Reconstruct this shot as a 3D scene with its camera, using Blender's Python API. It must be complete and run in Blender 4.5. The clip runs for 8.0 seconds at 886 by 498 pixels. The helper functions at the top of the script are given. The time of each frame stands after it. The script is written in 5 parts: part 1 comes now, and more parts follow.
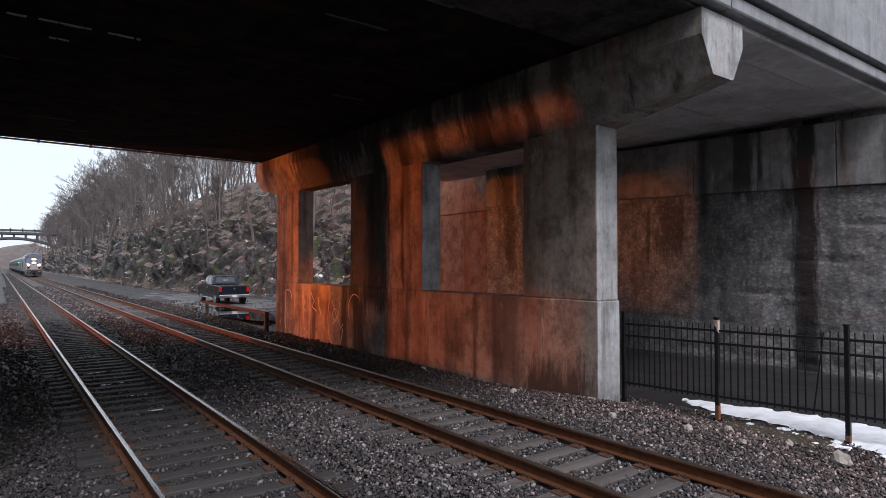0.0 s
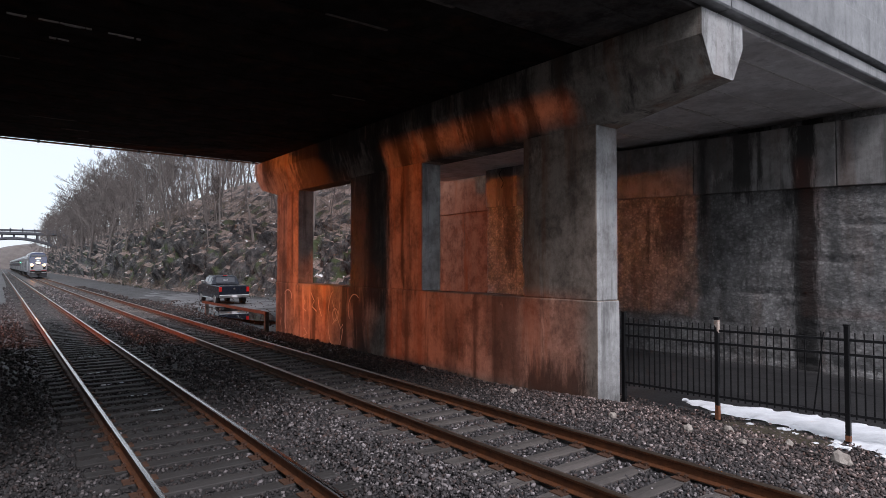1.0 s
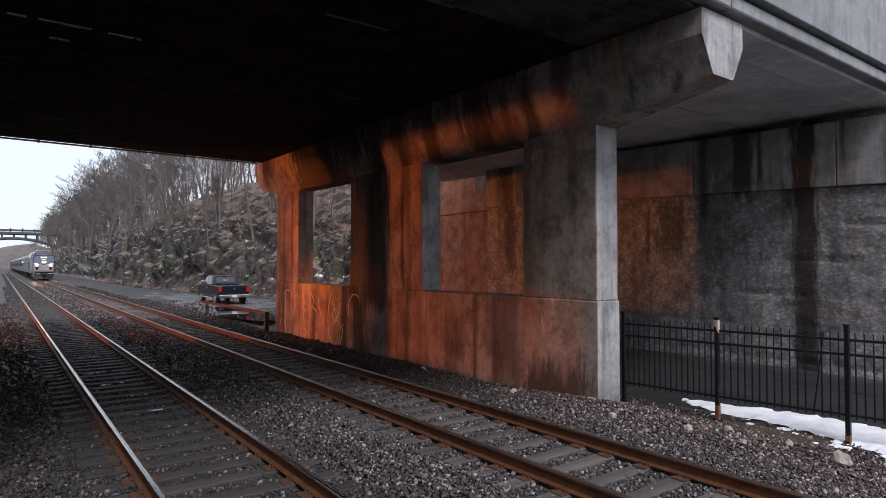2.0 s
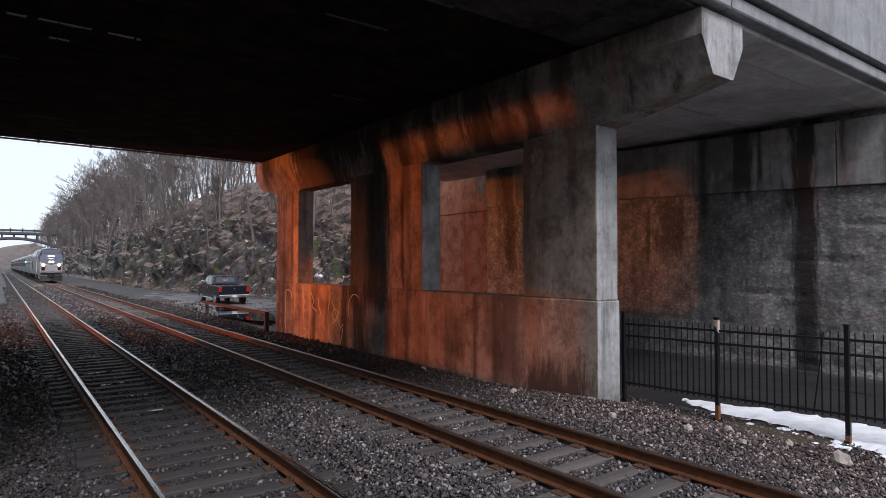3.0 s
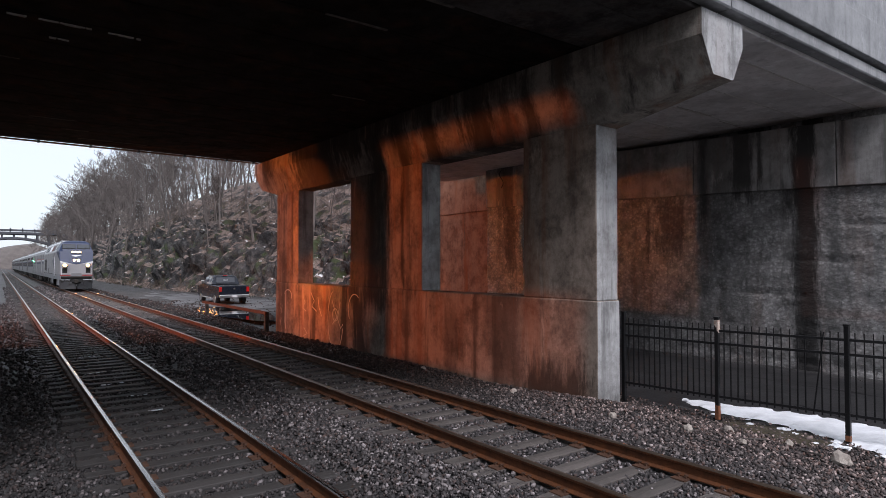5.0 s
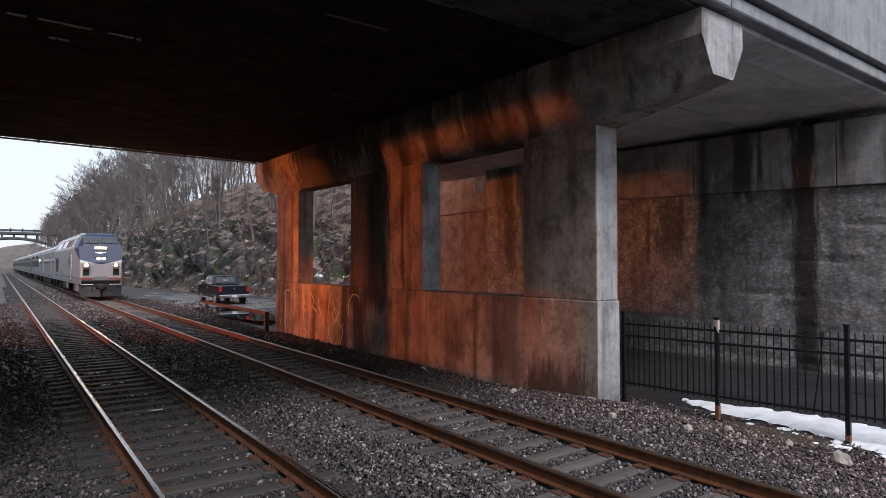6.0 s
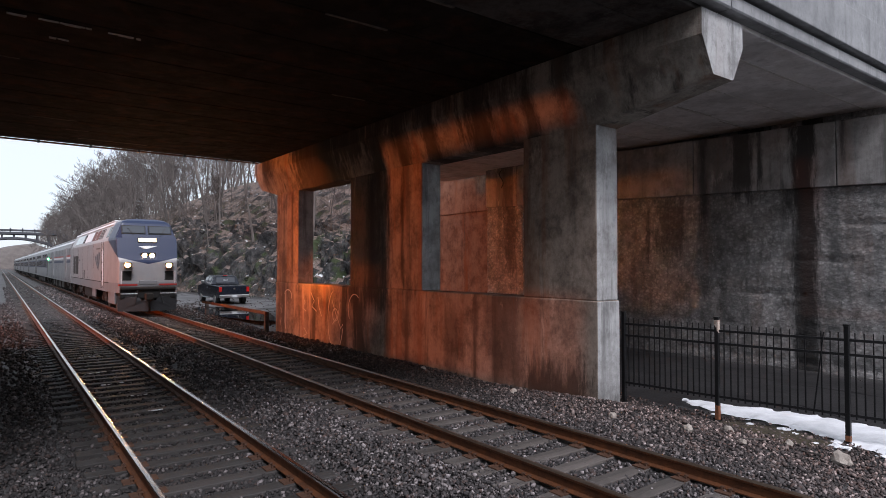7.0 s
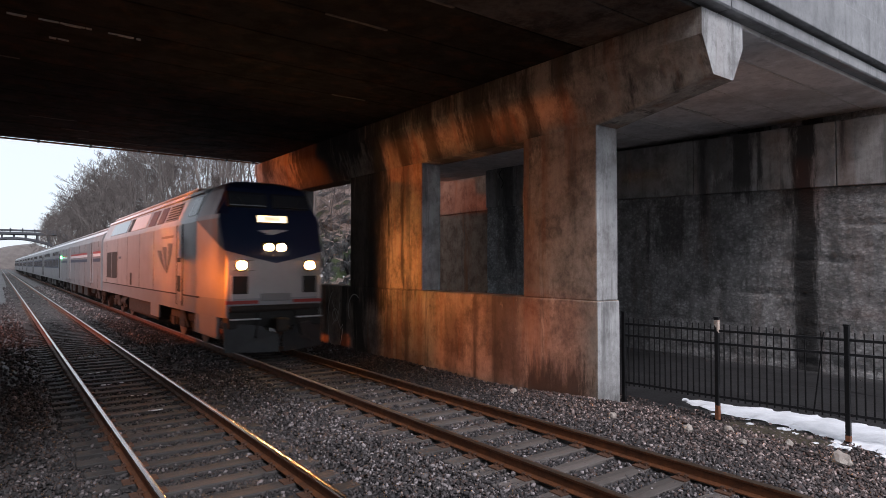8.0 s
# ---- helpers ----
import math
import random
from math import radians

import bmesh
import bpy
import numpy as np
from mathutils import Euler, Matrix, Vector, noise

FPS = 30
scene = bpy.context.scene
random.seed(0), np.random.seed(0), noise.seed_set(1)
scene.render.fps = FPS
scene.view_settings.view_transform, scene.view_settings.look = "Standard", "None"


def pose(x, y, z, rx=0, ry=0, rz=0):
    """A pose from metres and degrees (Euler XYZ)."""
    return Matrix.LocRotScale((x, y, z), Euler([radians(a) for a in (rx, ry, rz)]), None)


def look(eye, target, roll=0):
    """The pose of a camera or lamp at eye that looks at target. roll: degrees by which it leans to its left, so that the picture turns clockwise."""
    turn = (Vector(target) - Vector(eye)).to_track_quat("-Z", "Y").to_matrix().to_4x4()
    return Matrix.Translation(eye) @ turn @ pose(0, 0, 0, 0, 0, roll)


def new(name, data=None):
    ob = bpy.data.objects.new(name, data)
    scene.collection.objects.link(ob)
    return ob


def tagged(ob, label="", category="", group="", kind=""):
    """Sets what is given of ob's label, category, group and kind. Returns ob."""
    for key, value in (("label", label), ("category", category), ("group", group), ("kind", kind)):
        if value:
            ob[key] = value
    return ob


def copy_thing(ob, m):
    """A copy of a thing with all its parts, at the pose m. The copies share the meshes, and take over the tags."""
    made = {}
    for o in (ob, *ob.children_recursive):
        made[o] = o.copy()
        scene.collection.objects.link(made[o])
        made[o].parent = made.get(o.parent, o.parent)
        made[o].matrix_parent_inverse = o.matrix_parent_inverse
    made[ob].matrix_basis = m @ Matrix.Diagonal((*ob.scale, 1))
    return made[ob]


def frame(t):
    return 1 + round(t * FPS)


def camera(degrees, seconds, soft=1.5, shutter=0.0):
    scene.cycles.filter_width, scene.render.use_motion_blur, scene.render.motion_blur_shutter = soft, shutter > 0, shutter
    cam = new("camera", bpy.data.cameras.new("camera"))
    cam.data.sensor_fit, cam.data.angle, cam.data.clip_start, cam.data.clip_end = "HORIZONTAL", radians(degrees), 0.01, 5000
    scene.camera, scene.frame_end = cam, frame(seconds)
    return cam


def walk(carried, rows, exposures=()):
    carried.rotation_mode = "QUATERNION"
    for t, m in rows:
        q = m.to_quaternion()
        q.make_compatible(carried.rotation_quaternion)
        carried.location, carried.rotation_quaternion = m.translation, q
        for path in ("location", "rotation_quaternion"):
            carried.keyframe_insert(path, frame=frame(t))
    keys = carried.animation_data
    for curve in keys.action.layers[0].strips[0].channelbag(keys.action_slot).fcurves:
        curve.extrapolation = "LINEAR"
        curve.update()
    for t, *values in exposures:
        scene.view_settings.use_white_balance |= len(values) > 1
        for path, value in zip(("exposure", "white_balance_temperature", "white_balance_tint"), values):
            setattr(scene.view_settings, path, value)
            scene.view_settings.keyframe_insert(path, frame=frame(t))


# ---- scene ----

# ---------------------------------------------------------------- camera (stands still)
EYE = (0.0, 0.0, 2.368)
AIM = (EYE[0] + 0.59312, EYE[1] + 0.80467, EYE[2] + 0.02669)
cam = camera(72.6, 8.0, soft=0.6, shutter=0.5)
walk(cam, [(0.0, look(EYE, AIM)), (8.0, look(EYE, AIM))], [(0.0, -0.1, 6500, 17), (8.0, -0.1, 6500, 17)])

# ---------------------------------------------------------------- world and light
world = bpy.data.worlds.new("world")
scene.world = world
world.use_nodes = True
wn, wl = world.node_tree.nodes, world.node_tree.links
wn.clear()
w_out = wn.new("ShaderNodeOutputWorld")
w_bg = wn.new("ShaderNodeBackground")
w_sky = wn.new("ShaderNodeTexSky")
w_sky.sky_type = "NISHITA"
w_sky.sun_disc = False
w_sky.sun_elevation = radians(48)
w_sky.sun_rotation = radians(190)
w_sky.dust_density = 2.0
w_mix = wn.new("ShaderNodeMix")
w_mix.data_type = "RGBA"
w_mix.inputs["Factor"].default_value = 0.72
w_mix.inputs["B"].default_value = (9.9, 11.2, 12.0, 1)      # thin cloud cover over the whole sky
wl.new(w_sky.outputs["Color"], w_mix.inputs["A"])
wl.new(w_mix.outputs["Result"], w_bg.inputs["Color"])
w_bg.inputs["Strength"].default_value = 0.116
wl.new(w_bg.outputs["Background"], w_out.inputs["Surface"])

sun = new("sun", bpy.data.lights.new("sun", "SUN"))
sun.data.energy = 3.1
sun.data.angle = radians(20)
sun.data.color = (0.97, 0.98, 1.0)
sun.matrix_world = look((0, 0, 0), (0.18, 0.65, -0.74))

# two yard lamps across the tracks and two floodlights behind the other pier, all out of view, give the orange light.
# The first is inferred; the other three are added to light single patches
FLOODS = (((-20.0, 33.0, 4.4), (9.0, 18.0, 3.2), 5600, 0.8, 170), ((-8.0, 20.9, 2.9), (9.36, 19.4, 3.0), 92, 0.25, 30),
          ((-12.0, 36.0, 4.2), (9.36, 18.9, 3.2), 24, 0.3, 11),
          ((-8.2, 6.0, 3.0), (4.5, 16.2, 2.2), 13, 0.25, 7))
for eye, aim, power, wide, spread in FLOODS:
    flood = new("floodlight_beam", bpy.data.lights.new("floodlight_beam", "AREA"))
    flood.data.shape = "DISK"
    flood.data.size = wide
    flood.data.spread = radians(spread)
    flood.data.energy = power
    flood.data.color = (1.0, 0.20, 0.018)
    flood.matrix_world = look(eye, aim)

# ---------------------------------------------------------------- materials
def mat(name, base, rough=0.8, metal=0.0, dark=None, scale=3.0, fine=40.0, bump=0.25, amount=0.55, depth=0.02, spec=0.5, stretch=(1, 1, 1), random_value=0.0):
    """A worn surface: two scales of noise between base and dark, with fine relief."""
    m = bpy.data.materials.new(name)
    m.use_nodes = True
    n, l = m.node_tree.nodes, m.node_tree.links
    b = n["Principled BSDF"]
    b.inputs["Metallic"].default_value = metal
    b.inputs["Specular IOR Level"].default_value = spec
    co = n.new("ShaderNodeTexCoord")
    mp = n.new("ShaderNodeMapping")
    mp.inputs["Scale"].default_value = stretch
    l.new(co.outputs["Object"], mp.inputs["Vector"])
    big = n.new("ShaderNodeTexNoise")
    big.inputs["Scale"].default_value = scale
    big.inputs["Detail"].default_value = 6
    big.inputs["Roughness"].default_value = 0.65
    small = n.new("ShaderNodeTexNoise")
    small.inputs["Scale"].default_value = fine
    small.inputs["Detail"].default_value = 4
    l.new(mp.outputs["Vector"], big.inputs["Vector"])
    l.new(mp.outputs["Vector"], small.inputs["Vector"])
    add = n.new("ShaderNodeMath")
    add.operation = "MULTIPLY_ADD"
    add.inputs[1].default_value = 0.35
    l.new(small.outputs["Fac"], add.inputs[0])
    l.new(big.outputs["Fac"], add.inputs[2])
    ramp = n.new("ShaderNodeMapRange")
    ramp.inputs["From Min"].default_value = 0.67 - 0.25
    ramp.inputs["From Max"].default_value = 0.67 + 0.25
    l.new(add.outputs[0], ramp.inputs["Value"])
    mix = n.new("ShaderNodeMix")
    mix.data_type = "RGBA"
    d = dark if dark else tuple(c * (1 - amount) for c in base)
    mix.inputs["A"].default_value = (*d, 1)
    mix.inputs["B"].default_value = (*base, 1)
    l.new(ramp.outputs["Result"], mix.inputs["Factor"])
    colour = mix.outputs["Result"]
    if random_value:
        info = n.new("ShaderNodeObjectInfo")
        hsv = n.new("ShaderNodeHueSaturation")
        mr = n.new("ShaderNodeMapRange")
        mr.inputs["To Min"].default_value = 1 - random_value
        mr.inputs["To Max"].default_value = 1 + random_value
        l.new(info.outputs["Random"], mr.inputs["Value"])
        l.new(mr.outputs["Result"], hsv.inputs["Value"])
        l.new(colour, hsv.inputs["Color"])
        colour = hsv.outputs["Color"]
    l.new(colour, b.inputs["Base Color"])
    rr = n.new("ShaderNodeMapRange")
    rr.inputs["To Min"].default_value = min(1, rough + 0.1)
    rr.inputs["To Max"].default_value = max(0.03, rough - 0.1)
    l.new(big.outputs["Fac"], rr.inputs["Value"])
    l.new(rr.outputs["Result"], b.inputs["Roughness"])
    if bump:
        bp = n.new("ShaderNodeBump")
        bp.inputs["Strength"].default_value = bump
        bp.inputs["Distance"].default_value = depth
        l.new(add.outputs[0], bp.inputs["Height"])
        l.new(bp.outputs["Normal"], b.inputs["Normal"])
    return m


def glow(name, colour, strength):
    m = bpy.data.materials.new(name)
    m.use_nodes = True
    b = m.node_tree.nodes["Principled BSDF"]
    b.inputs["Base Color"].default_value = (*colour, 1)
    b.inputs["Emission Color"].default_value = (*colour, 1)
    b.inputs["Emission Strength"].default_value = strength
    return m


def glass(name, tint=(0.05, 0.06, 0.07), rough=0.06, gloss=0.8):
    m = bpy.data.materials.new(name)
    m.use_nodes = True
    b = m.node_tree.nodes["Principled BSDF"]
    b.inputs["Base Color"].default_value = (*tint, 1)
    b.inputs["Roughness"].default_value = rough
    b.inputs["Specular IOR Level"].default_value = gloss
    return m


def concrete(name, base, dark, streak=0.6, mottled=1.0, rust=0.0, relief=0.3, rough_scale=9.0, marks=(), gloss=0.3, patch=1.3, blotch=0.45, pebble=0.0):
    """Cast concrete: mottling, vertical streaks of dirty water and some rust, pores. marks: runs and painted shade."""
    m = bpy.data.materials.new(name)
    m.use_nodes = True
    n, l = m.node_tree.nodes, m.node_tree.links
    b = n["Principled BSDF"]
    b.inputs["Specular IOR Level"].default_value = gloss
    co = n.new("ShaderNodeTexCoord")

    def noise_node(scale, detail=5, stretch=(1, 1, 1), rough=0.6):
        mp = n.new("ShaderNodeMapping")
        mp.inputs["Scale"].default_value = stretch
        l.new(co.outputs["Object"], mp.inputs["Vector"])
        t = n.new("ShaderNodeTexNoise")
        t.inputs["Scale"].default_value = scale
        t.inputs["Detail"].default_value = detail
        t.inputs["Roughness"].default_value = rough
        l.new(mp.outputs["Vector"], t.inputs["Vector"])
        return t.outputs["Fac"]

    def band(value, lo, hi, to=1.0):
        r = n.new("ShaderNodeMapRange")
        r.interpolation_type = "SMOOTHSTEP"
        r.inputs["From Min"].default_value = lo
        r.inputs["From Max"].default_value = hi
        r.inputs["To Max"].default_value = to
        l.new(value, r.inputs["Value"])
        return r.outputs["Result"]

    def mixed(a, c, fac):
        x = n.new("ShaderNodeMix")
        x.data_type = "RGBA"
        for key, v in (("A", a), ("B", c)):
            if isinstance(v, tuple):
                x.inputs[key].default_value = (*v, 1)
            else:
                l.new(v, x.inputs[key])
        l.new(fac, x.inputs["Factor"])
        return x.outputs["Result"]

    pores = noise_node(60, 3)
    mottle = noise_node(patch, 9, rough=0.75)
    runs = noise_node(2.2, 6, (1, 1, 0.06), 0.7)
    wide = noise_node(0.55, 3, (1, 1, 0.12))
    c = mixed(dark, base, band(mottle, 0.5 - 0.2 * mottled, 0.5 + 0.14 * mottled))
    c = mixed(c, tuple(x * 0.30 for x in dark), band(runs, 0.52, 0.70, streak))
    c = mixed(c, tuple(x * 0.45 for x in dark), band(wide, 0.52, 0.66, streak))
    c = mixed(c, tuple(x * 0.55 for x in dark), band(noise_node(5.0, 9, (1, 1, 0.5), 0.75), 0.50, 0.70, blotch))
    c = mixed(c, tuple(min(0.8, x * 1.35) for x in base), band(noise_node(2.6, 8, (1, 1, 0.4), 0.75), 0.56, 0.68, 0.6))
    if rust:
        c = mixed(c, (0.20, 0.075, 0.03), band(noise_node(1.7, 6, (1, 1, 0.10)), 0.50, 0.68, rust))
    c = mixed(c, tuple(x * 0.7 for x in dark), band(pores, 0.60, 0.72, 0.5))
    if pebble:
        # exposed aggregate: rounded lumps with dark hollows between them
        lumps = n.new("ShaderNodeTexVoronoi")
        lumps.inputs["Scale"].default_value = 7.5
        lumps.inputs["Detail"].default_value = 1.0
        warp = n.new("ShaderNodeMapping")
        warp.inputs["Scale"].default_value = (1, 1, 1.25)
        l.new(co.outputs["Object"], warp.inputs["Vector"])
        l.new(warp.outputs["Vector"], lumps.inputs["Vector"])
        c = mixed(c, tuple(x * 0.4 for x in dark), band(lumps.outputs["Distance"], 0.46, 0.80, 0.8 * pebble))
        c = mixed(c, tuple(min(0.8, x * 1.5) for x in base), band(noise_node(6.0, 4), 0.60, 0.66, 0.3 * pebble))
    if marks:
        sep = n.new("ShaderNodeSeparateXYZ")
        l.new(co.outputs["Object"], sep.inputs[0])
        edge = noise_node(4.5, 8, (1, 1, 0.16), 0.75)

        def op(kind, a, c2):
            x = n.new("ShaderNodeMath")
            x.operation = kind
            for i, v in enumerate((a, c2)):
                if isinstance(v, (int, float)):
                    x.inputs[i].default_value = v
                else:
                    l.new(v, x.inputs[i])
            return x.outputs[0]
        for y, half, low, high, deep in marks:
            # a damp run, pale run or painted shade at y, between two heights, with a ragged edge
            away = op("ABSOLUTE", op("SUBTRACT", sep.outputs["Y"], y), 0)
            side = op("ADD", op("SUBTRACT", half, away), op("MULTIPLY", op("SUBTRACT", edge, 0.5), half * 2.2 + 0.2))
            fac = band(side, -0.03 - half * 0.15, 0.07 + half * 0.35, abs(deep))
            wob = op("MULTIPLY", op("SUBTRACT", edge, 0.5), 2.4)
            fac = op("MULTIPLY", fac, band(op("ADD", op("SUBTRACT", sep.outputs["Z"], low), wob), -0.3, 0.5))
            fac = op("MULTIPLY", fac, band(op("ADD", op("SUBTRACT", high, sep.outputs["Z"]), wob), -0.3, 0.5))
            c = mixed(c, tuple(x * 0.22 for x in dark) if deep > 0 else tuple(min(0.7, x * 1.7) for x in base), fac)
    l.new(c, b.inputs["Base Color"])
    l.new(band(mottle, 0.2, 0.8, 0.25), b.inputs["Roughness"])
    rr = n.new("ShaderNodeMath")
    rr.operation = "SUBTRACT"
    rr.inputs[0].default_value = 0.97
    l.new(band(runs, 0.45, 0.75, 0.28), rr.inputs[1])
    l.new(rr.outputs[0], b.inputs["Roughness"])
    bp = n.new("ShaderNodeBump")
    bp.inputs["Strength"].default_value = relief
    bp.inputs["Distance"].default_value = 0.03
    add = n.new("ShaderNodeMath")
    add.operation = "ADD"
    l.new(noise_node(rough_scale, 8, rough=0.7), add.inputs[0])
    l.new(pores, add.inputs[1])
    tall = add.outputs[0]
    if pebble:
        low = n.new("ShaderNodeMath")
        low.operation = "MULTIPLY_ADD"
        low.inputs[1].default_value = -1.6 * pebble
        l.new(lumps.outputs["Distance"], low.inputs[0])
        l.new(tall, low.inputs[2])
        tall = low.outputs[0]
    l.new(tall, bp.inputs["Height"])
    l.new(bp.outputs["Normal"], b.inputs["Normal"])
    return m


# Stains and pale runs; the wide patches round y 16 are painted lamp shadow.
PIER_STAINS_SHADE = ((20.9, 0.13, 0.1, 1.6, -0.6), (21.7, 0.07, 0.3, 1.65, -0.4), (22.6, 0.08, -0.1, 1.4, -0.6), (20.3, 0.07, 0.2, 1.5, -0.5), (13.1, 0.16, 1.0, 1.7, -0.5), (14.0, 0.10, 1.3, 1.7, -0.5), (11.6, 0.2, 1.2, 1.7, -0.4),
               (16.6, 0.45, -1, 1.75, 0.9), (17.7, 0.25, -1, 1.75, 0.8), (8.5, 1.1, -1, 0.5, 0.9), (20.0, 0.22, -1, 1.7, 0.8), (18.9, 0.12, 0.2, 1.7, 0.7),
               (15.9, 0.16, 1.7, 5.2, 0.6), (14.2, 0.10, 1.7, 5.2, 0.8), (14.9, 0.07, 1.7, 5.2, 0.8), (16.4, 1.3, 1.0, 5.6, 0.72), (15.6, 0.7, 1.0, 5.6, 0.6), (22.0, 0.10, 1.7, 5.2, 0.7), (8.0, 0.12, 3.0, 5.2, 0.4), (13.8, 0.3, 1.6, 1.95, 0.8), (11.0, 0.14, -1, 1.7, 0.5), (22.5, 0.3, 1.2, 1.75, 0.7), (11.9, 0.35, -1, 1.3, 0.5), (10.2, 0.25, -1, 0.9, 0.5), (14.9, 0.2, -0.2, 1.65, 0.5))
M_PIER = concrete("pier_concrete", (0.33, 0.265, 0.222), (0.13, 0.10, 0.083), 0.78, 0.8, 0.5, 0.35, 9.0, PIER_STAINS_SHADE)
# Stains; wide patches at y 17-20 and along the top are painted shade.
CAP_STAINS_SHADE = ((18.8, 1.4, 3.5, 7.5, 0.8), (19.8, 1.7, 3.5, 7.5, 0.85), (18.6, 0.6, 3.5, 7.5, 0.7), (13.9, 0.4, 4, 7, 0.7), (18.2, 3.0, 5.9, 7, 0.8), (11.5, 2.5, 6.0, 7, 0.7), (24.0, 0.5, 5.7, 7, 0.85), (19.5, 1.0, 5.6, 7, 0.9), (17.0, 0.9, 5.5, 7, 0.9), (15.4, 0.5, 4, 7, 0.85), (12.6, 0.35, 4, 7, 0.8), (10.6, 0.5, 4, 7, 0.85), (9.0, 0.22, 4, 7, 0.8), (8.0, 0.3, 5.6, 7, 0.7), (6.3, 0.4, 6.1, 7, 0.6), (13.6, 2.5, 6.2, 7, 0.85))
M_CAP = concrete("cap_concrete", (0.31, 0.285, 0.255), (0.13, 0.112, 0.10), 0.95, 0.8, 0.45, 0.35, 9.0, CAP_STAINS_SHADE)
# Paler concrete for the pier's -y faces; brighter sky light is in its colour.
M_PALE_END = concrete("pale_end_concrete", (0.40, 0.40, 0.405), (0.20, 0.195, 0.195), 0.75, 0.9, 0.1, marks=((7.4, 3.0, -1, -0.05, 0.6),), blotch=0.6)
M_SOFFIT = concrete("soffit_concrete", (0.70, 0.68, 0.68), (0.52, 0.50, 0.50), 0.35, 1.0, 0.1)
WALL_STAINS = ((7.25, 0.2, -1, 6.2, 1.0), (7.35, 0.25, -1, 6.2, 0.9), (7.3, 0.34, -1, 7, 1.0), (9.0, 0.42, 4.3, 7, 0.9), (8.45, 0.10, 4.6, 7, 0.9), (10.2, 0.15, 3.6, 7, 0.7), (6.35, 0.06, 4.9, 7, 0.8), (11.4, 0.5, 2.6, 4.6, 0.6), (7.7, 0.2, 3.6, 4.6, 0.8), (12.2, 0.1, 2.2, 4.6, 0.7), (19, 0.4, 2, 7, 0.7), (24, 0.5, 2, 7, 0.6))
# Rust on both wall parts also stands for some orange lamp light.
M_WALL_UP = concrete("abutment_concrete", (0.34, 0.33, 0.325), (0.18, 0.173, 0.17), 0.65, 1.0, 0.25, 0.3, 9.0, WALL_STAINS)
M_WALL_LOW = concrete("spalled_concrete", (0.44, 0.43, 0.43), (0.16, 0.155, 0.155), 0.45, 1.0, 0.25, 1.0, 20.0, WALL_STAINS, 0.3, 2.6, 0.6, 0.5)
# Wing wall: rust, with orange lamp light and weaker daylight put into the colour.
M_WALL_LAMPLIT = concrete("lamplit_rusty_concrete", (0.25, 0.17, 0.125), (0.11, 0.06, 0.04), 0.5, 0.9, 0.8, 0.8, 14.0)
M_LIME = mat("lime_mortar", (0.60, 0.58, 0.56), 0.85, dark=(0.40, 0.38, 0.36), scale=9, fine=60)
M_MORTAR = mat("sooty_mortar", (0.13, 0.12, 0.11), 0.85, dark=(0.03, 0.028, 0.026), scale=9, fine=60)
M_PARAPET = concrete("parapet_concrete", (0.30, 0.305, 0.315), (0.20, 0.205, 0.215), 0.4)
M_RAIL_SIDE = mat("rusty_rail", (0.16, 0.055, 0.019), 0.7, 0.3, dark=(0.05, 0.02, 0.010), scale=6, fine=60)
M_RAIL_TOP = mat("polished_rail", (0.62, 0.60, 0.58), 0.22, 1.0, amount=0.35, scale=9, fine=90, bump=0.05, stretch=(1, 0.1, 1))
M_RAIL_DULL = mat("worn_rail_head", (0.30, 0.24, 0.20), 0.42, 0.9, dark=(0.14, 0.09, 0.06), scale=9, fine=90, bump=0.05, stretch=(1, 0.1, 1))
M_TIE = mat("weathered_tie", (0.125, 0.108, 0.10), 0.85, dark=(0.035, 0.03, 0.028), scale=5, fine=50, stretch=(0.15, 1, 1), bump=0.6, random_value=0.35)
# Darker ties for the near track.
M_TIE_DARK = mat("dark_tie", (0.045, 0.041, 0.04), 0.75, dark=(0.022, 0.019, 0.018), scale=5, fine=50, stretch=(0.15, 1, 1), bump=0.6, random_value=0.35)
M_PLATE = mat("rusty_plate", (0.13, 0.06, 0.035), 0.8, 0.3, dark=(0.05, 0.028, 0.02))
M_BED = mat("wet_gravel_bed", (0.075, 0.072, 0.073), 0.6, dark=(0.018, 0.017, 0.017), scale=0.8, fine=22, bump=1.0, depth=0.08, spec=0.25)
M_IRON = mat("black_iron", (0.018, 0.018, 0.02), 0.45, 0.4, amount=0.5, scale=12)
M_RUST = mat("flaking_rust", (0.24, 0.085, 0.038), 0.85, 0.1, dark=(0.10, 0.04, 0.02), scale=18)
M_SNOW = mat("old_snow", (0.86, 0.88, 0.92), 0.7, dark=(0.66, 0.68, 0.72), scale=4, fine=30, bump=0.4)
# Soot on the deck beams, darkened further for the shade over the tracks.
M_SOOT_SHADE = concrete("sooty_shade_concrete", (0.017, 0.016, 0.0155), (0.005, 0.0045, 0.0042), 0.5, 0.7, 0.1, gloss=0.1)

# Paler soot for the first beams behind the near edge.
M_SOOT_PALE = concrete("paler_soot_concrete", (0.075, 0.072, 0.072), (0.018, 0.017, 0.017), 0.5, 0.8, 0.1, gloss=0.1)


# ---------------------------------------------------------------- building helpers
def mesh_of(name, bm, material, smooth=False):
    me = bpy.data.meshes.new(name)
    bmesh.ops.recalc_face_normals(bm, faces=bm.faces)
    bm.to_mesh(me)
    bm.free()
    for m in material if isinstance(material, (list, tuple)) else [material]:
        me.materials.append(m)
    if smooth:
        me.polygons.foreach_set("use_smooth", [True] * len(me.polygons))
    return me


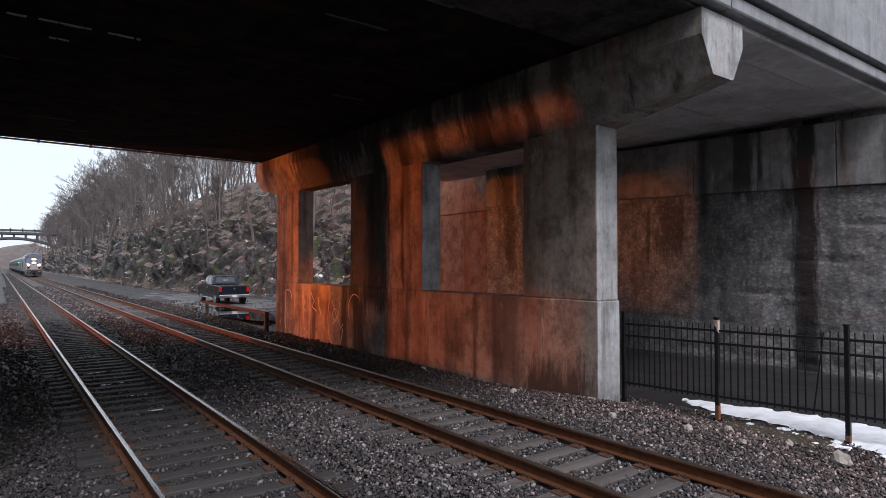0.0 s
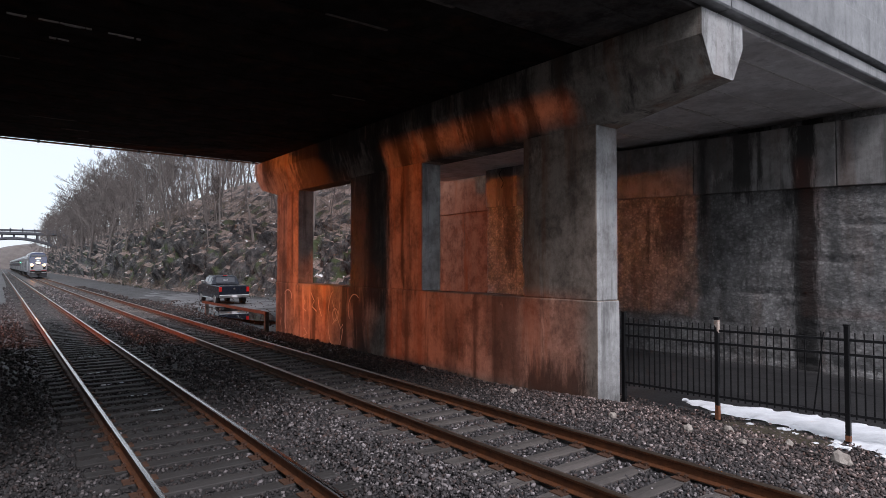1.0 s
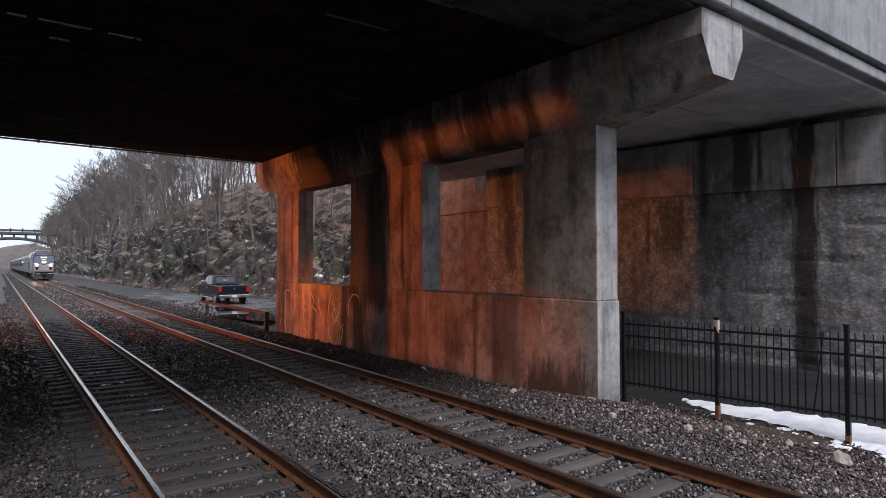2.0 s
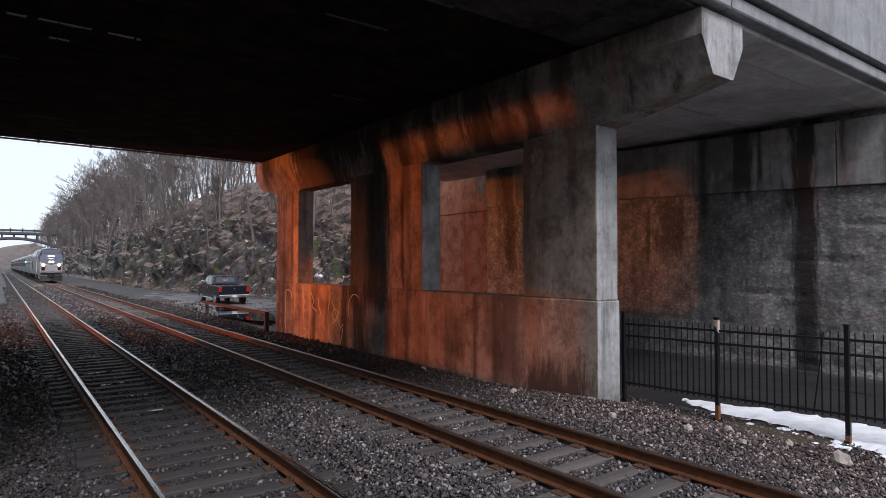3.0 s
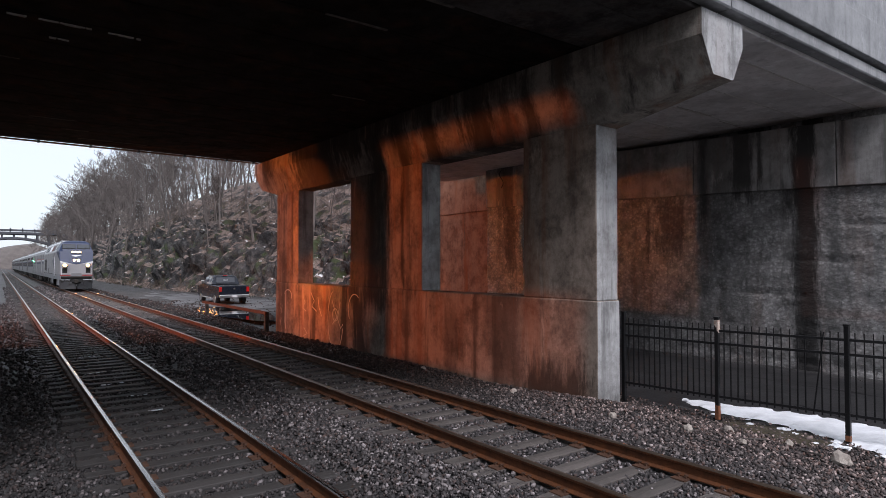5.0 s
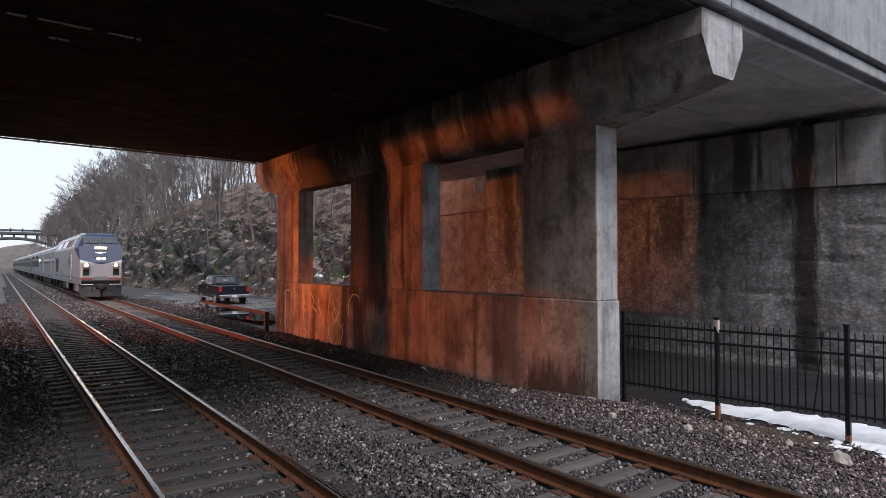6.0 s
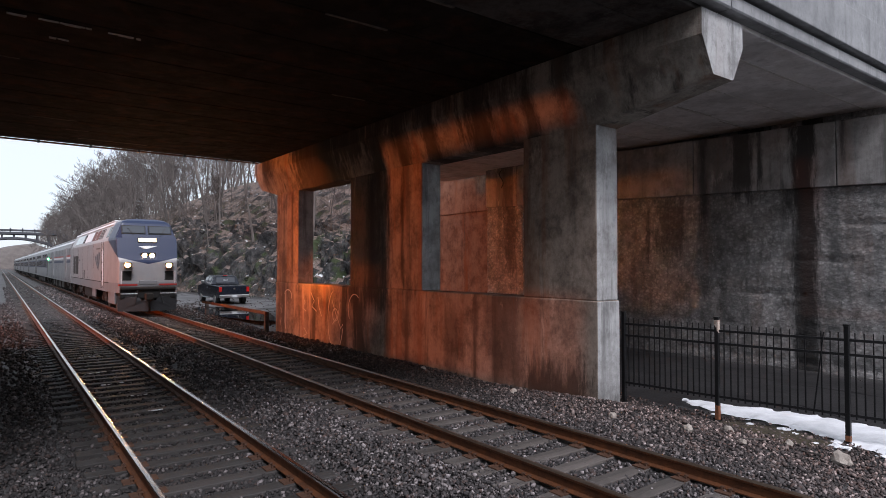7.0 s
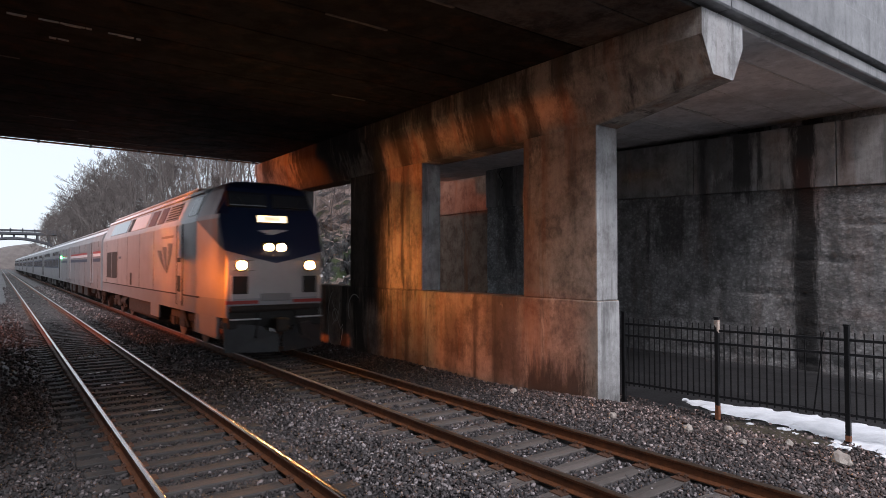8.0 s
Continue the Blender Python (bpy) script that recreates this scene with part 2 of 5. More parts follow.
def part(name, bm, material, parent=None, label="", smooth=False):
    """Links a bmesh as one mesh object, under a thing or a part."""
    ob = new(name, mesh_of(name, bm, material, smooth))
    ob.parent = parent
    return tagged(ob, label)


def piece(name, me, parent, m=None):
    """One more object on a shared mesh."""
    ob = new(name, me)
    ob.parent = parent
    if m is not None:
        ob.matrix_basis = m
    return ob


def empty(name, label, category, m=None, group="", kind=""):
    ob = new(name)
    ob.empty_display_size = 0.2
    if m is not None:
        ob.matrix_basis = m
    return tagged(ob, label, category, group, kind)


def box(x0, x1, y0, y1, z0, z1, bevel=0.0, bm=None, m=None):
    own = bmesh.new()
    bmesh.ops.create_cube(own, size=1.0)
    for v in own.verts:
        v.co = Vector(((x0 + x1) / 2 + v.co.x * (x1 - x0), (y0 + y1) / 2 + v.co.y * (y1 - y0), (z0 + z1) / 2 + v.co.z * (z1 - z0)))
    if bevel:
        bmesh.ops.bevel(own, geom=own.edges[:], offset=bevel, segments=2, affect="EDGES", profile=0.5)
    if m is not None:
        own.transform(m)
    return joined(bm, own)


def joined(bm, own):
    if bm is None:
        return own
    me = bpy.data.meshes.new("join")
    own.to_mesh(me)
    own.free()
    bm.from_mesh(me)
    bpy.data.meshes.remove(me)
    return bm


def prism(section, axis, a, b, bm=None, bevel=0.0):
    """A closed outline in the two other axes, drawn out along axis from a to b."""
    own = bmesh.new()

    def put(u, v, w):
        return {"x": (w, u, v), "y": (u, w, v), "z": (u, v, w)}[axis]
    lo = [own.verts.new(put(u, v, a)) for u, v in section]
    hi = [own.verts.new(put(u, v, b)) for u, v in section]
    k = len(section)
    own.faces.new(lo)
    own.faces.new(hi[::-1])
    for i in range(k):
        own.faces.new((lo[i], hi[i], hi[(i + 1) % k], lo[(i + 1) % k]))
    if bevel:
        bmesh.ops.bevel(own, geom=own.edges[:], offset=bevel, segments=2, affect="EDGES", profile=0.5)
    return joined(bm, own)


def tube(p, q, r0, r1=None, sides=8, bm=None):
    own = bmesh.new()
    d = Vector(q) - Vector(p)
    bmesh.ops.create_cone(own, cap_ends=True, segments=sides, radius1=r0, radius2=r0 if r1 is None else r1, depth=d.length)
    own.transform(Matrix.Translation((Vector(p) + Vector(q)) / 2) @ d.to_track_quat("Z", "Y").to_matrix().to_4x4())
    return joined(bm, own)


def rough_up(bm, size, amount, cuts=0, seed=0.0):
    """Uneven, worn faces: pushes the vertices about by noise."""
    for v in bm.verts:
        v.co += noise.noise_vector(v.co / size + Vector((seed, 0, 0))) * amount
    return bm


def fine_box(x0, x1, y0, y1, z0, z1, step, bevel=0.02):
    """A box cut into a grid, with bevelled edges, for worn surfaces."""
    bm = box(x0, x1, y0, y1, z0, z1, bevel)
    for axis, lo, hi in ((0, x0, x1), (1, y0, y1), (2, z0, z1)):
        k = int((hi - lo) / step)
        for i in range(1, k):
            no, co = [0, 0, 0], [0, 0, 0]
            no[axis], co[axis] = 1, lo + (hi - lo) * i / k
            bmesh.ops.bisect_plane(bm, geom=bm.verts[:] + bm.edges[:] + bm.faces[:], plane_co=co, plane_no=no)
    return bm


# ---------------------------------------------------------------- ground
def height(x, y):
    """The lie of the land: ballast shoulder, yard beside the track, rock cut and hill."""
    z = -0.225
    if x > 7.4:
        z -= 0.24 * min(1, (x - 7.4) / 1.9) * (1.0 if y < 24 else max(0.0, 1 - (y - 24) / 8))
    if 7.2 < x < 11.5:
        # ballast heaped against the pier and its end
        z += 0.30 * math.exp(-((x - 8.9) / 0.9) ** 2) * (math.exp(-((y - 7.0) / 2.6) ** 2) + (0.45 if 9 < y < 23 else 0.0) * min(1, (y - 9) / 3))
    if x < 0.4:
        z -= 0.1 * min(1, (0.4 - x) / 1.5)
    return z + 0.03 * noise.noise(Vector((x * 0.7, y * 0.7, 0)))


def ground_axis(lo, hi, near_lo, near_hi, fine, coarse):
    out, v = [], lo
    while v < hi:
        out.append(v)
        v += fine if near_lo <= v < near_hi else coarse
    return out + [hi]


def build_ground():
    xs = [-2500, -900, -300, -100, -40] + ground_axis(-20, 40, -4, 24, 0.5, 4) + [100, 300, 900, 2500]
    ys = [-2500, -900, -300, -100] + ground_axis(-40, 120, -4, 46, 0.6, 4) + [200, 400, 900, 2500]
    bm = bmesh.new()
    grid = [[bm.verts.new((x, y, height(x, y))) for y in ys] for x in xs]
    for i in range(len(xs) - 1):
        for j in range(len(ys) - 1):
            bm.faces.new((grid[i][j], grid[i + 1][j], grid[i + 1][j + 1], grid[i][j + 1]))
    g = part("ground", bm, M_BED, smooth=True)
    tagged(g, "dark wet gravel ground beside the railway tracks", "ground", kind="structure")


build_ground()


# ---------------------------------------------------------------- overpass
SLOPE = 0.0115                       # the roadway's cross fall


def skewed(bm, y_ref, slope=SLOPE):
    for v in bm.verts:
        v.co.z += (v.co.y - y_ref) * slope
    return bm


def pale_ends(bm):
    """Faces turned to -y get paler, cleaner concrete with their sky light painted in."""
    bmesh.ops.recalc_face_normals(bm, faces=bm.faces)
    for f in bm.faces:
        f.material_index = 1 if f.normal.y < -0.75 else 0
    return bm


def build_pier(cx, name, label, rise=0.0, columns=((7.4, 9.38), (13.22, 17.28), (21.45, 23.58)), ledge=1.69):
    pier = empty(name, label, "bridge pier", kind="structure")
    hw = 0.31
    bm = fine_box(cx - hw - 0.02, cx + hw + 0.02, 7.38, 23.6, -0.9, ledge, 0.4, 0.025)
    part("base_wall", pale_ends(rough_up(bm, 0.6, 0.012)), [M_PIER, M_PALE_END], pier, "stained concrete base wall with chalk scribbles")
    for y0, y1 in columns:
        bm = fine_box(cx - hw, cx + hw, y0, y1, ledge, 5.12 + rise + (y0 - 7.4) * SLOPE, 0.4, 0.03)
        part("column", pale_ends(rough_up(bm, 0.5, 0.008, seed=y0)), [M_PIER, M_PALE_END], pier)
    # hammerhead cap: six-sided section, undersides rising to the ends
    bm = bmesh.new()
    rows = []
    for y, zb in ((5.08, 5.42), (7.35, 5.02), (9.4, 5.02), (11.4, 5.02), (13.3, 5.02), (15.3, 5.02), (17.3, 5.02), (19.4, 5.02), (21.4, 5.02), (23.6, 5.02), (25.4, 5.36)):
        dz = (y - 7.4) * SLOPE
        k = 6.05
        zb += rise
        rows.append([bm.verts.new((cx + u, y, w + dz)) for u, w in
                     ((-0.29, zb), (-0.32, zb + 0.03), (-0.62, k - 0.05), (-0.62, k), (-0.62, 6.42), (0.62, 6.42), (0.62, k), (0.62, k - 0.05), (0.32, zb + 0.03), (0.29, zb))])
    for a, b in zip(rows, rows[1:]):
        for i in range(10):
            bm.faces.new((a[i], a[(i + 1) % 10], b[(i + 1) % 10], b[i]))
    bm.faces.new(rows[0][::-1])
    bm.faces.new(rows[-1])
    part("pier_cap", pale_ends(bm), [M_CAP, M_PALE_END], pier, "stained concrete hammerhead pier cap")
    return pier


PX = 9.36
build_pier(PX, "pier_1", "stained concrete pier with two tall openings beside the tracks")
# Assumed pier, out of view; its openings and ledge shape the lamp shadows.
build_pier(-1.19, "pier_2", "assumed stained concrete pier across the tracks, shaped for its shadows", 0.15, ((7.4, 9.38), (13.22, 16.4), (21.45, 23.58)), 1.35)
# Added unseen board: keeps lamp light off the abutment and the near column.
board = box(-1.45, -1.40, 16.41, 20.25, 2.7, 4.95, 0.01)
tagged(part("shadow_board", board, M_SOOT_SHADE), "added unseen board blocking lamp light at the pier's opening", "board", kind="structure")

DECK_Y0, DECK_Y1 = 4.93, 24.9


def build_deck():
    deck = empty("overpass_deck", "concrete box-beam road deck over the railway", "bridge deck", kind="structure")
    joints = [DECK_Y0 + 0.25] + [6.02 + 1.445 * i for i in range(13)] + [DECK_Y1 - 0.25]
    rng = random.Random(12)
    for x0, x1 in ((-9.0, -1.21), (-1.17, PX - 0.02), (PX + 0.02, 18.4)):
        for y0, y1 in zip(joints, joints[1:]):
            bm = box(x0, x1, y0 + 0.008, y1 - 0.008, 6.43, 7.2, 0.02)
            part("beam", skewed(bm, 7.4), M_SOFFIT if x0 > 5 else M_SOOT_PALE if y0 < 7 else M_SOOT_SHADE, deck)
        for y in joints[1:-1]:
            # mortar squeezed out along the joints, broken off here and there
            x = x0 + 0.1
            while x < x1 - 0.3 and x0 > -5:
                n = min(rng.uniform(0.5, 2.2), x1 - 0.1 - x)
                if x0 > 5 or rng.random() < 0.16:
                    bm = fine_box(x, x + n, y - rng.uniform(0.018, 0.034), y + rng.uniform(0.018, 0.034), 6.418, 6.45, 0.2, 0.004)
                    part("joint_mortar", skewed(rough_up(bm, 0.12, 0.012, seed=x), 7.4), M_LIME if x0 > 5 else M_MORTAR, deck)
                x += n + (rng.uniform(0.0, 0.15) if x0 > 5 else 0.3)
        for y in (DECK_Y0, DECK_Y1 - 0.242):
            # edge beam, with a pale chamfered lower flange
            bm = prism([(y, 6.52), (y + 0.02, 6.495), (y + 0.242, 6.495), (y + 0.242, 6.72), (y, 6.72)], "x", x0, x1)
            part("edge_beam", skewed(bm, 7.4), M_PARAPET, deck, "pale concrete edge beam")
    for y in (DECK_Y0 - 0.12, DECK_Y1 - 0.28):
        bm = box(-9, 18.4, y, y + 0.4, 6.80, 7.62, 0.02)
        part("parapet", skewed(bm, 7.4), M_PARAPET, deck, "pale grey concrete parapet")
        bm = box(-9, 18.4, y + 0.06, y + 0.38, 7.64, 8.5, 0.02)
        part("parapet_top", skewed(bm, 7.4), M_PARAPET, deck)
    bm = box(-9, 18.4, DECK_Y0 + 0.3, DECK_Y1 - 0.3, 7.2, 7.35)
    part("roadway", skewed(bm, 7.4), M_BED, deck)


build_deck()


def build_abutment():
    wall = empty("abutment", "stained and spalled concrete abutment wall with damp streaks", "abutment wall", kind="structure")
    x = 17.5
    end = 20.5
    band, top = lambda y: 4.37 + 0.037 * (y - 5.5), lambda y: 6.08 + 0.036 * (y - 5.5)
    ys = [-14 + i * 0.5 for i in range(80)]
    # lower, spalled concrete: real relief
    bm = bmesh.new()
    cols = []
    for y in [-14 + i * (end + 14) / 324 for i in range(325)]:
        col = []
        for j in range(60):
            z = -1.2 + (band(y) + 1.2) * j / 59
            p = Vector((0, y, z))
            d = 0.022 * noise.fractal(p * 2.2, 0.6, 2.0, 6) + 0.03 * noise.noise(p * 0.4) - 0.05 * max(0, noise.noise(p * 2.6) - 0.2)
            lift = abs((z + 0.25) / 0.92 % 1 - 0.5)
            d += -0.05 * max(0, 1 - (0.5 - lift) / 0.06) if lift > 0.44 else 0
            col.append(bm.verts.new((x + 0.06 - d, y, z)))
        cols.append(col)
    for a, b in zip(cols, cols[1:]):
        for j in range(59):
            bm.faces.new((a[j], a[j + 1], b[j + 1], b[j]))
    part("lower_wall", bm, M_WALL_LOW, wall, "rough spalled concrete courses", smooth=True)
    # smooth upper band in cast panels
    y = -13.5
    for k in range(9):
        y1 = min(y + 4.0, end)
        bm = box(x - 0.03, x + 0.6, y + 0.012, y1 - 0.012, 0, 1, 0.0)
        for v in bm.verts:
            v.co.z = band(v.co.y) + 0.012 if v.co.z < 0.5 else top(v.co.y)
        bmesh.ops.bevel(bm, geom=bm.edges[:], offset=0.015, segments=1, affect="EDGES")
        part("wall_panel", bm, M_WALL_UP, wall)
        y = y1
    bm = box(x + 0.62, x + 1.4, -14, end, -1, 7.3)
    part("wall_core", bm, M_WALL_LOW, wall)
    bm = fine_box(19.0, 19.6, end - 0.3, 32.0, -1.2, 5.0, 0.5, 0.03)
    part("wing_wall", rough_up(bm, 0.7, 0.05), M_WALL_LAMPLIT, wall, "rough concrete wing wall")
    bm = fine_box(18.96, 19.6, end - 0.3, 31.0, 5.01, 7.4, 0.8, 0.03)
    part("wing_top", rough_up(bm, 0.7, 0.01), M_WALL_LAMPLIT, wall)
    wing = box(-9.6, -9.0, -14, 19.5, -1, 7.3)
    w2 = part("wall_west", wing, M_WALL_LOW)
    tagged(w2, "plain concrete abutment wall across the tracks", "abutment wall", kind="structure")


build_abutment()


# ---------------------------------------------------------------- tracks
RAIL = [(-0.072, 0), (0.072, 0), (0.072, 0.012), (0.012, 0.03), (0.010, 0.115), (0.034, 0.128), (0.037, 0.150), (0.030, 0.163), (0.015, 0.168),
        (-0.015, 0.168), (-0.030, 0.163), (-0.037, 0.150), (-0.034, 0.128), (-0.010, 0.115), (-0.012, 0.03), (-0.072, 0.012)]
TRACKS = ((2.145, "near"), (5.97, "far"))
TIE_STEP = 0.54


def build_track(cx, head, wood):
    track = empty("railway_track", "rusty steel rails on weathered wooden ties", "railway track", group="railway tracks", kind="structure")
    for s in (-0.752, 0.752):
        bm = prism([(cx + s + u, w - 0.168) for u, w in RAIL], "y", -60, 620)
        for f in bm.faces:
            c = f.calc_center_median()
            f.material_index = 1 if c.z > -0.012 else 0
        part("rail", bm, [M_RAIL_SIDE, head], track, "rusty steel rail with a polished head")
    if head is M_RAIL_TOP:
        bm = box(cx - 0.752 - 0.03, cx - 0.752 + 0.03, 9.35, 10.05, -0.13, -0.055, 0.01)
        for k in range(4):
            tube((cx - 0.80, 9.45 + k * 0.17, -0.09), (cx - 0.70, 9.45 + k * 0.17, -0.09), 0.018, sides=8, bm=bm)
        part("joint_bar", bm, M_RAIL_SIDE, track, "bolted rail joint bar")
    shapes = []
    for k in range(5):
        bm = fine_box(-1.28, 1.28, -0.11, 0.11, -0.16, 0, 0.32, 0.012)
        shapes.append(mesh_of("tie", rough_up(bm, 0.25, 0.012, seed=k * 7.3), wood))
    bm = box(-0.19, 0.19, -0.09, 0.09, 0, 0.016)
    for sx in (-1, 1):
        for sy in (-0.05, 0.05):
            box(sx * 0.095 - 0.013, sx * 0.095 + 0.013, sy - 0.013, sy + 0.013, 0.012, 0.045, 0, bm)
            box(sx * 0.08 - 0.018, sx * 0.08 + 0.018, sy - 0.02, sy + 0.02, 0.04, 0.052, 0, bm)
    plate = mesh_of("tie_plate", bm, M_PLATE)
    rng = random.Random(int(cx * 10))
    far = bmesh.new()
    for i in range(-14, 420):
        y = 0.4 + i * TIE_STEP
        turn = rng.uniform(-1.4, 1.4)
        m = pose(cx + rng.uniform(-0.04, 0.04), y + rng.uniform(-0.03, 0.03), -0.186, 0, 0, turn)
        if i < 90:
            piece("tie", rng.choice(shapes), track, m)
            for s in (-0.752, 0.752):
                piece("tie_plate", plate, track, pose(cx + s, m.translation.y, -0.186))
        else:
            box(-1.28, 1.28, -0.11, 0.11, -0.16, 0, 0, far, m)
    tagged(part("far_ties", far, wood, track), kind="stuff")


for cx, side in TRACKS:
    build_track(cx, M_RAIL_TOP if side == "near" else M_RAIL_DULL, M_TIE_DARK if side == "near" else M_TIE)


# ---------------------------------------------------------------- rock cut, hill and woods
def hill_material():
    """Dark wet rock on the steep parts, brown leaf litter on the gentle ones, moss and scraps of snow."""
    m = bpy.data.materials.new("rock_and_leaves")
    m.use_nodes = True
    n, l = m.node_tree.nodes, m.node_tree.links
    b = n["Principled BSDF"]
    b.inputs["Specular IOR Level"].default_value = 0.35
    co = n.new("ShaderNodeTexCoord")

    def tex(scale, detail=6, rough=0.65, kind="ShaderNodeTexNoise"):
        t = n.new(kind)
        t.inputs["Scale"].default_value = scale
        t.inputs["Detail"].default_value = detail
        t.inputs["Roughness"].default_value = rough
        l.new(co.outputs["Object"], t.inputs["Vector"])
        return t.outputs["Fac"]

    def band(value, lo, hi):
        r = n.new("ShaderNodeMapRange")
        r.interpolation_type = "SMOOTHSTEP"
        r.inputs["From Min"].default_value = lo
        r.inputs["From Max"].default_value = hi
        l.new(value, r.inputs["Value"])
        return r.outputs["Result"]

    def mixed(a, c, fac):
        x = n.new("ShaderNodeMix")
        x.data_type = "RGBA"
        for key, v in (("A", a), ("B", c)):
            if isinstance(v, tuple):
                x.inputs[key].default_value = (*v, 1)
            else:
                l.new(v, x.inputs[key])
        l.new(fac, x.inputs["Factor"])
        return x.outputs["Result"]

    def times(a, c):
        x = n.new("ShaderNodeMath")
        x.operation = "MULTIPLY"
        l.new(a, x.inputs[0])
        l.new(c, x.inputs[1])
        return x.outputs[0]
    geo = n.new("ShaderNodeNewGeometry")
    sep = n.new("ShaderNodeSeparateXYZ")
    l.new(geo.outputs["Normal"], sep.inputs[0])
    up = sep.outputs["Z"]
    rock = mixed((0.008, 0.008, 0.009), (0.105, 0.101, 0.10), band(tex(1.1, 9, 0.78), 0.42, 0.68))
    rock = mixed(rock, (0.16, 0.075, 0.035), band(tex(0.6, 4), 0.60, 0.72))
    rock = mixed(rock, (0.035, 0.05, 0.018), band(tex(0.5, 6), 0.53, 0.64))
    litter = mixed((0.07, 0.05, 0.042), (0.31, 0.23, 0.20), band(tex(7, 8, 0.8), 0.38, 0.66))
    wander = n.new("ShaderNodeMath")
    wander.operation = "MULTIPLY_ADD"
    wander.inputs[1].default_value = 0.5
    l.new(tex(1.3), wander.inputs[0])
    l.new(up, wander.inputs[2])
    c = mixed(rock, litter, band(wander.outputs[0], 0.94, 1.10))
    c = mixed(c, (0.75, 0.78, 0.82), times(band(tex(1.6, 5), 0.63, 0.67), band(up, 0.45, 0.7)))
    l.new(c, b.inputs["Base Color"])
    b.inputs["Roughness"].default_value = 0.75
    bp = n.new("ShaderNodeBump")
    bp.inputs["Strength"].default_value = 0.9
    bp.inputs["Distance"].default_value = 0.25
    l.new(tex(2.6, 10, 0.75), bp.inputs["Height"])
    l.new(bp.outputs["Normal"], b.inputs["Normal"])
    return m


M_HILL = hill_material()
M_BARK = mat("grey_bark", (0.17, 0.15, 0.14), 0.9, dark=(0.05, 0.043, 0.04), scale=3, fine=20, stretch=(1, 1, 0.2), random_value=0.4)
# Distance haze over the far woods and ridge is put into this grey.
M_FARTWIG = mat("hazy_twigs", (0.15, 0.13, 0.122), 0.95, dark=(0.09, 0.078, 0.074), scale=0.3, fine=2, bump=0)
M_TWIG = mat("bare_twigs", (0.19, 0.165, 0.155), 0.9, dark=(0.085, 0.072, 0.067), scale=0.6, fine=4, bump=0, random_value=0.4)


def blend_at(y, knots):
    for (a, u), (b, v) in zip(knots, knots[1:]):
        if y <= b:
            return u + (v - u) * max(0.0, (y - a) / (b - a))
    return knots[-1][1]


def hill_foot(y):
    return blend_at(y, ((20, 21.5), (32, 20), (48, 17.6), (66, 13.8), (110, 13.2), (500, 13.5)))


def hill_crest(y):
    return blend_at(y, ((20, 11), (40, 12.5), (90, 15), (160, 14.5), (250, 15.5), (350, 22), (500, 28)))


def hill_height(u, y):
    """Height at u metres behind the foot of the cut."""
    top = hill_crest(y)
    cliff = blend_at(y, ((20, 3.0), (36, 3.5), (50, 5.2), (80, 7), (500, 7)))
    if u < 0:
        return -0.35
    if u < 0.6:
        z = -0.3 + 0.9 * u
    elif u < 3.6:
        z = 0.24 + (cliff - 0.24) * ((u - 0.6) / 3.0) ** 0.8
    else:
        z = cliff + (u - 3.6) * 0.66
    if z > top - 2:
        z = top - 2 + 2 * (1 - math.exp(-(z - top + 2) / 2))
    return z


def hill_point(u, y, rough=True):
    x, z = hill_foot(y) + u, hill_height(u, y)
    if rough and u > 0.1:
        p = Vector((x, y, z))
        k = min(1, u / 0.8) * (1.0 if u < 4.5 else max(0.22, 1 - (u - 4.5) / 5))
        c = noise.voronoi(p * 0.42)[0]
        c2 = noise.voronoi(p * 1.9)[0]
        d = (c[1] - c[0]) * 1.0 - 0.6 + (c2[1] - c2[0]) * 0.35 + 0.9 * noise.fractal(p * 0.35, 1.0, 2.0, 4)
        x -= d * k
        z += 0.55 * d * k + 0.25 * noise.noise(p * 0.9)
    return Vector((x, y, z))


def build_hill():
    ys, y = [], 18.0
    while y < 520:
        ys.append(y)
        y += 0.28 if 34 < y < 92 else (0.7 if y < 130 else 4.0)
    us = [-0.6, 0.0] + [0.2 + i * 0.22 for i in range(24)] + [5.6 + i * 0.55 for i in range(16)] + [15, 17, 19, 22, 26, 31, 38, 50, 80, 160, 400]
    bm = bmesh.new()
    grid = [[bm.verts.new(hill_point(u, yy)) for u in us] for yy in ys]
    for a, b in zip(grid, grid[1:]):
        for j in range(len(us) - 1):
            bm.faces.new((a[j], a[j + 1], b[j + 1], b[j]))
    hill = part("hillside", bm, M_HILL)
    tagged(hill, "rocky cutting under a leaf-covered hillside with scraps of snow", "hillside", kind="structure")


build_hill()


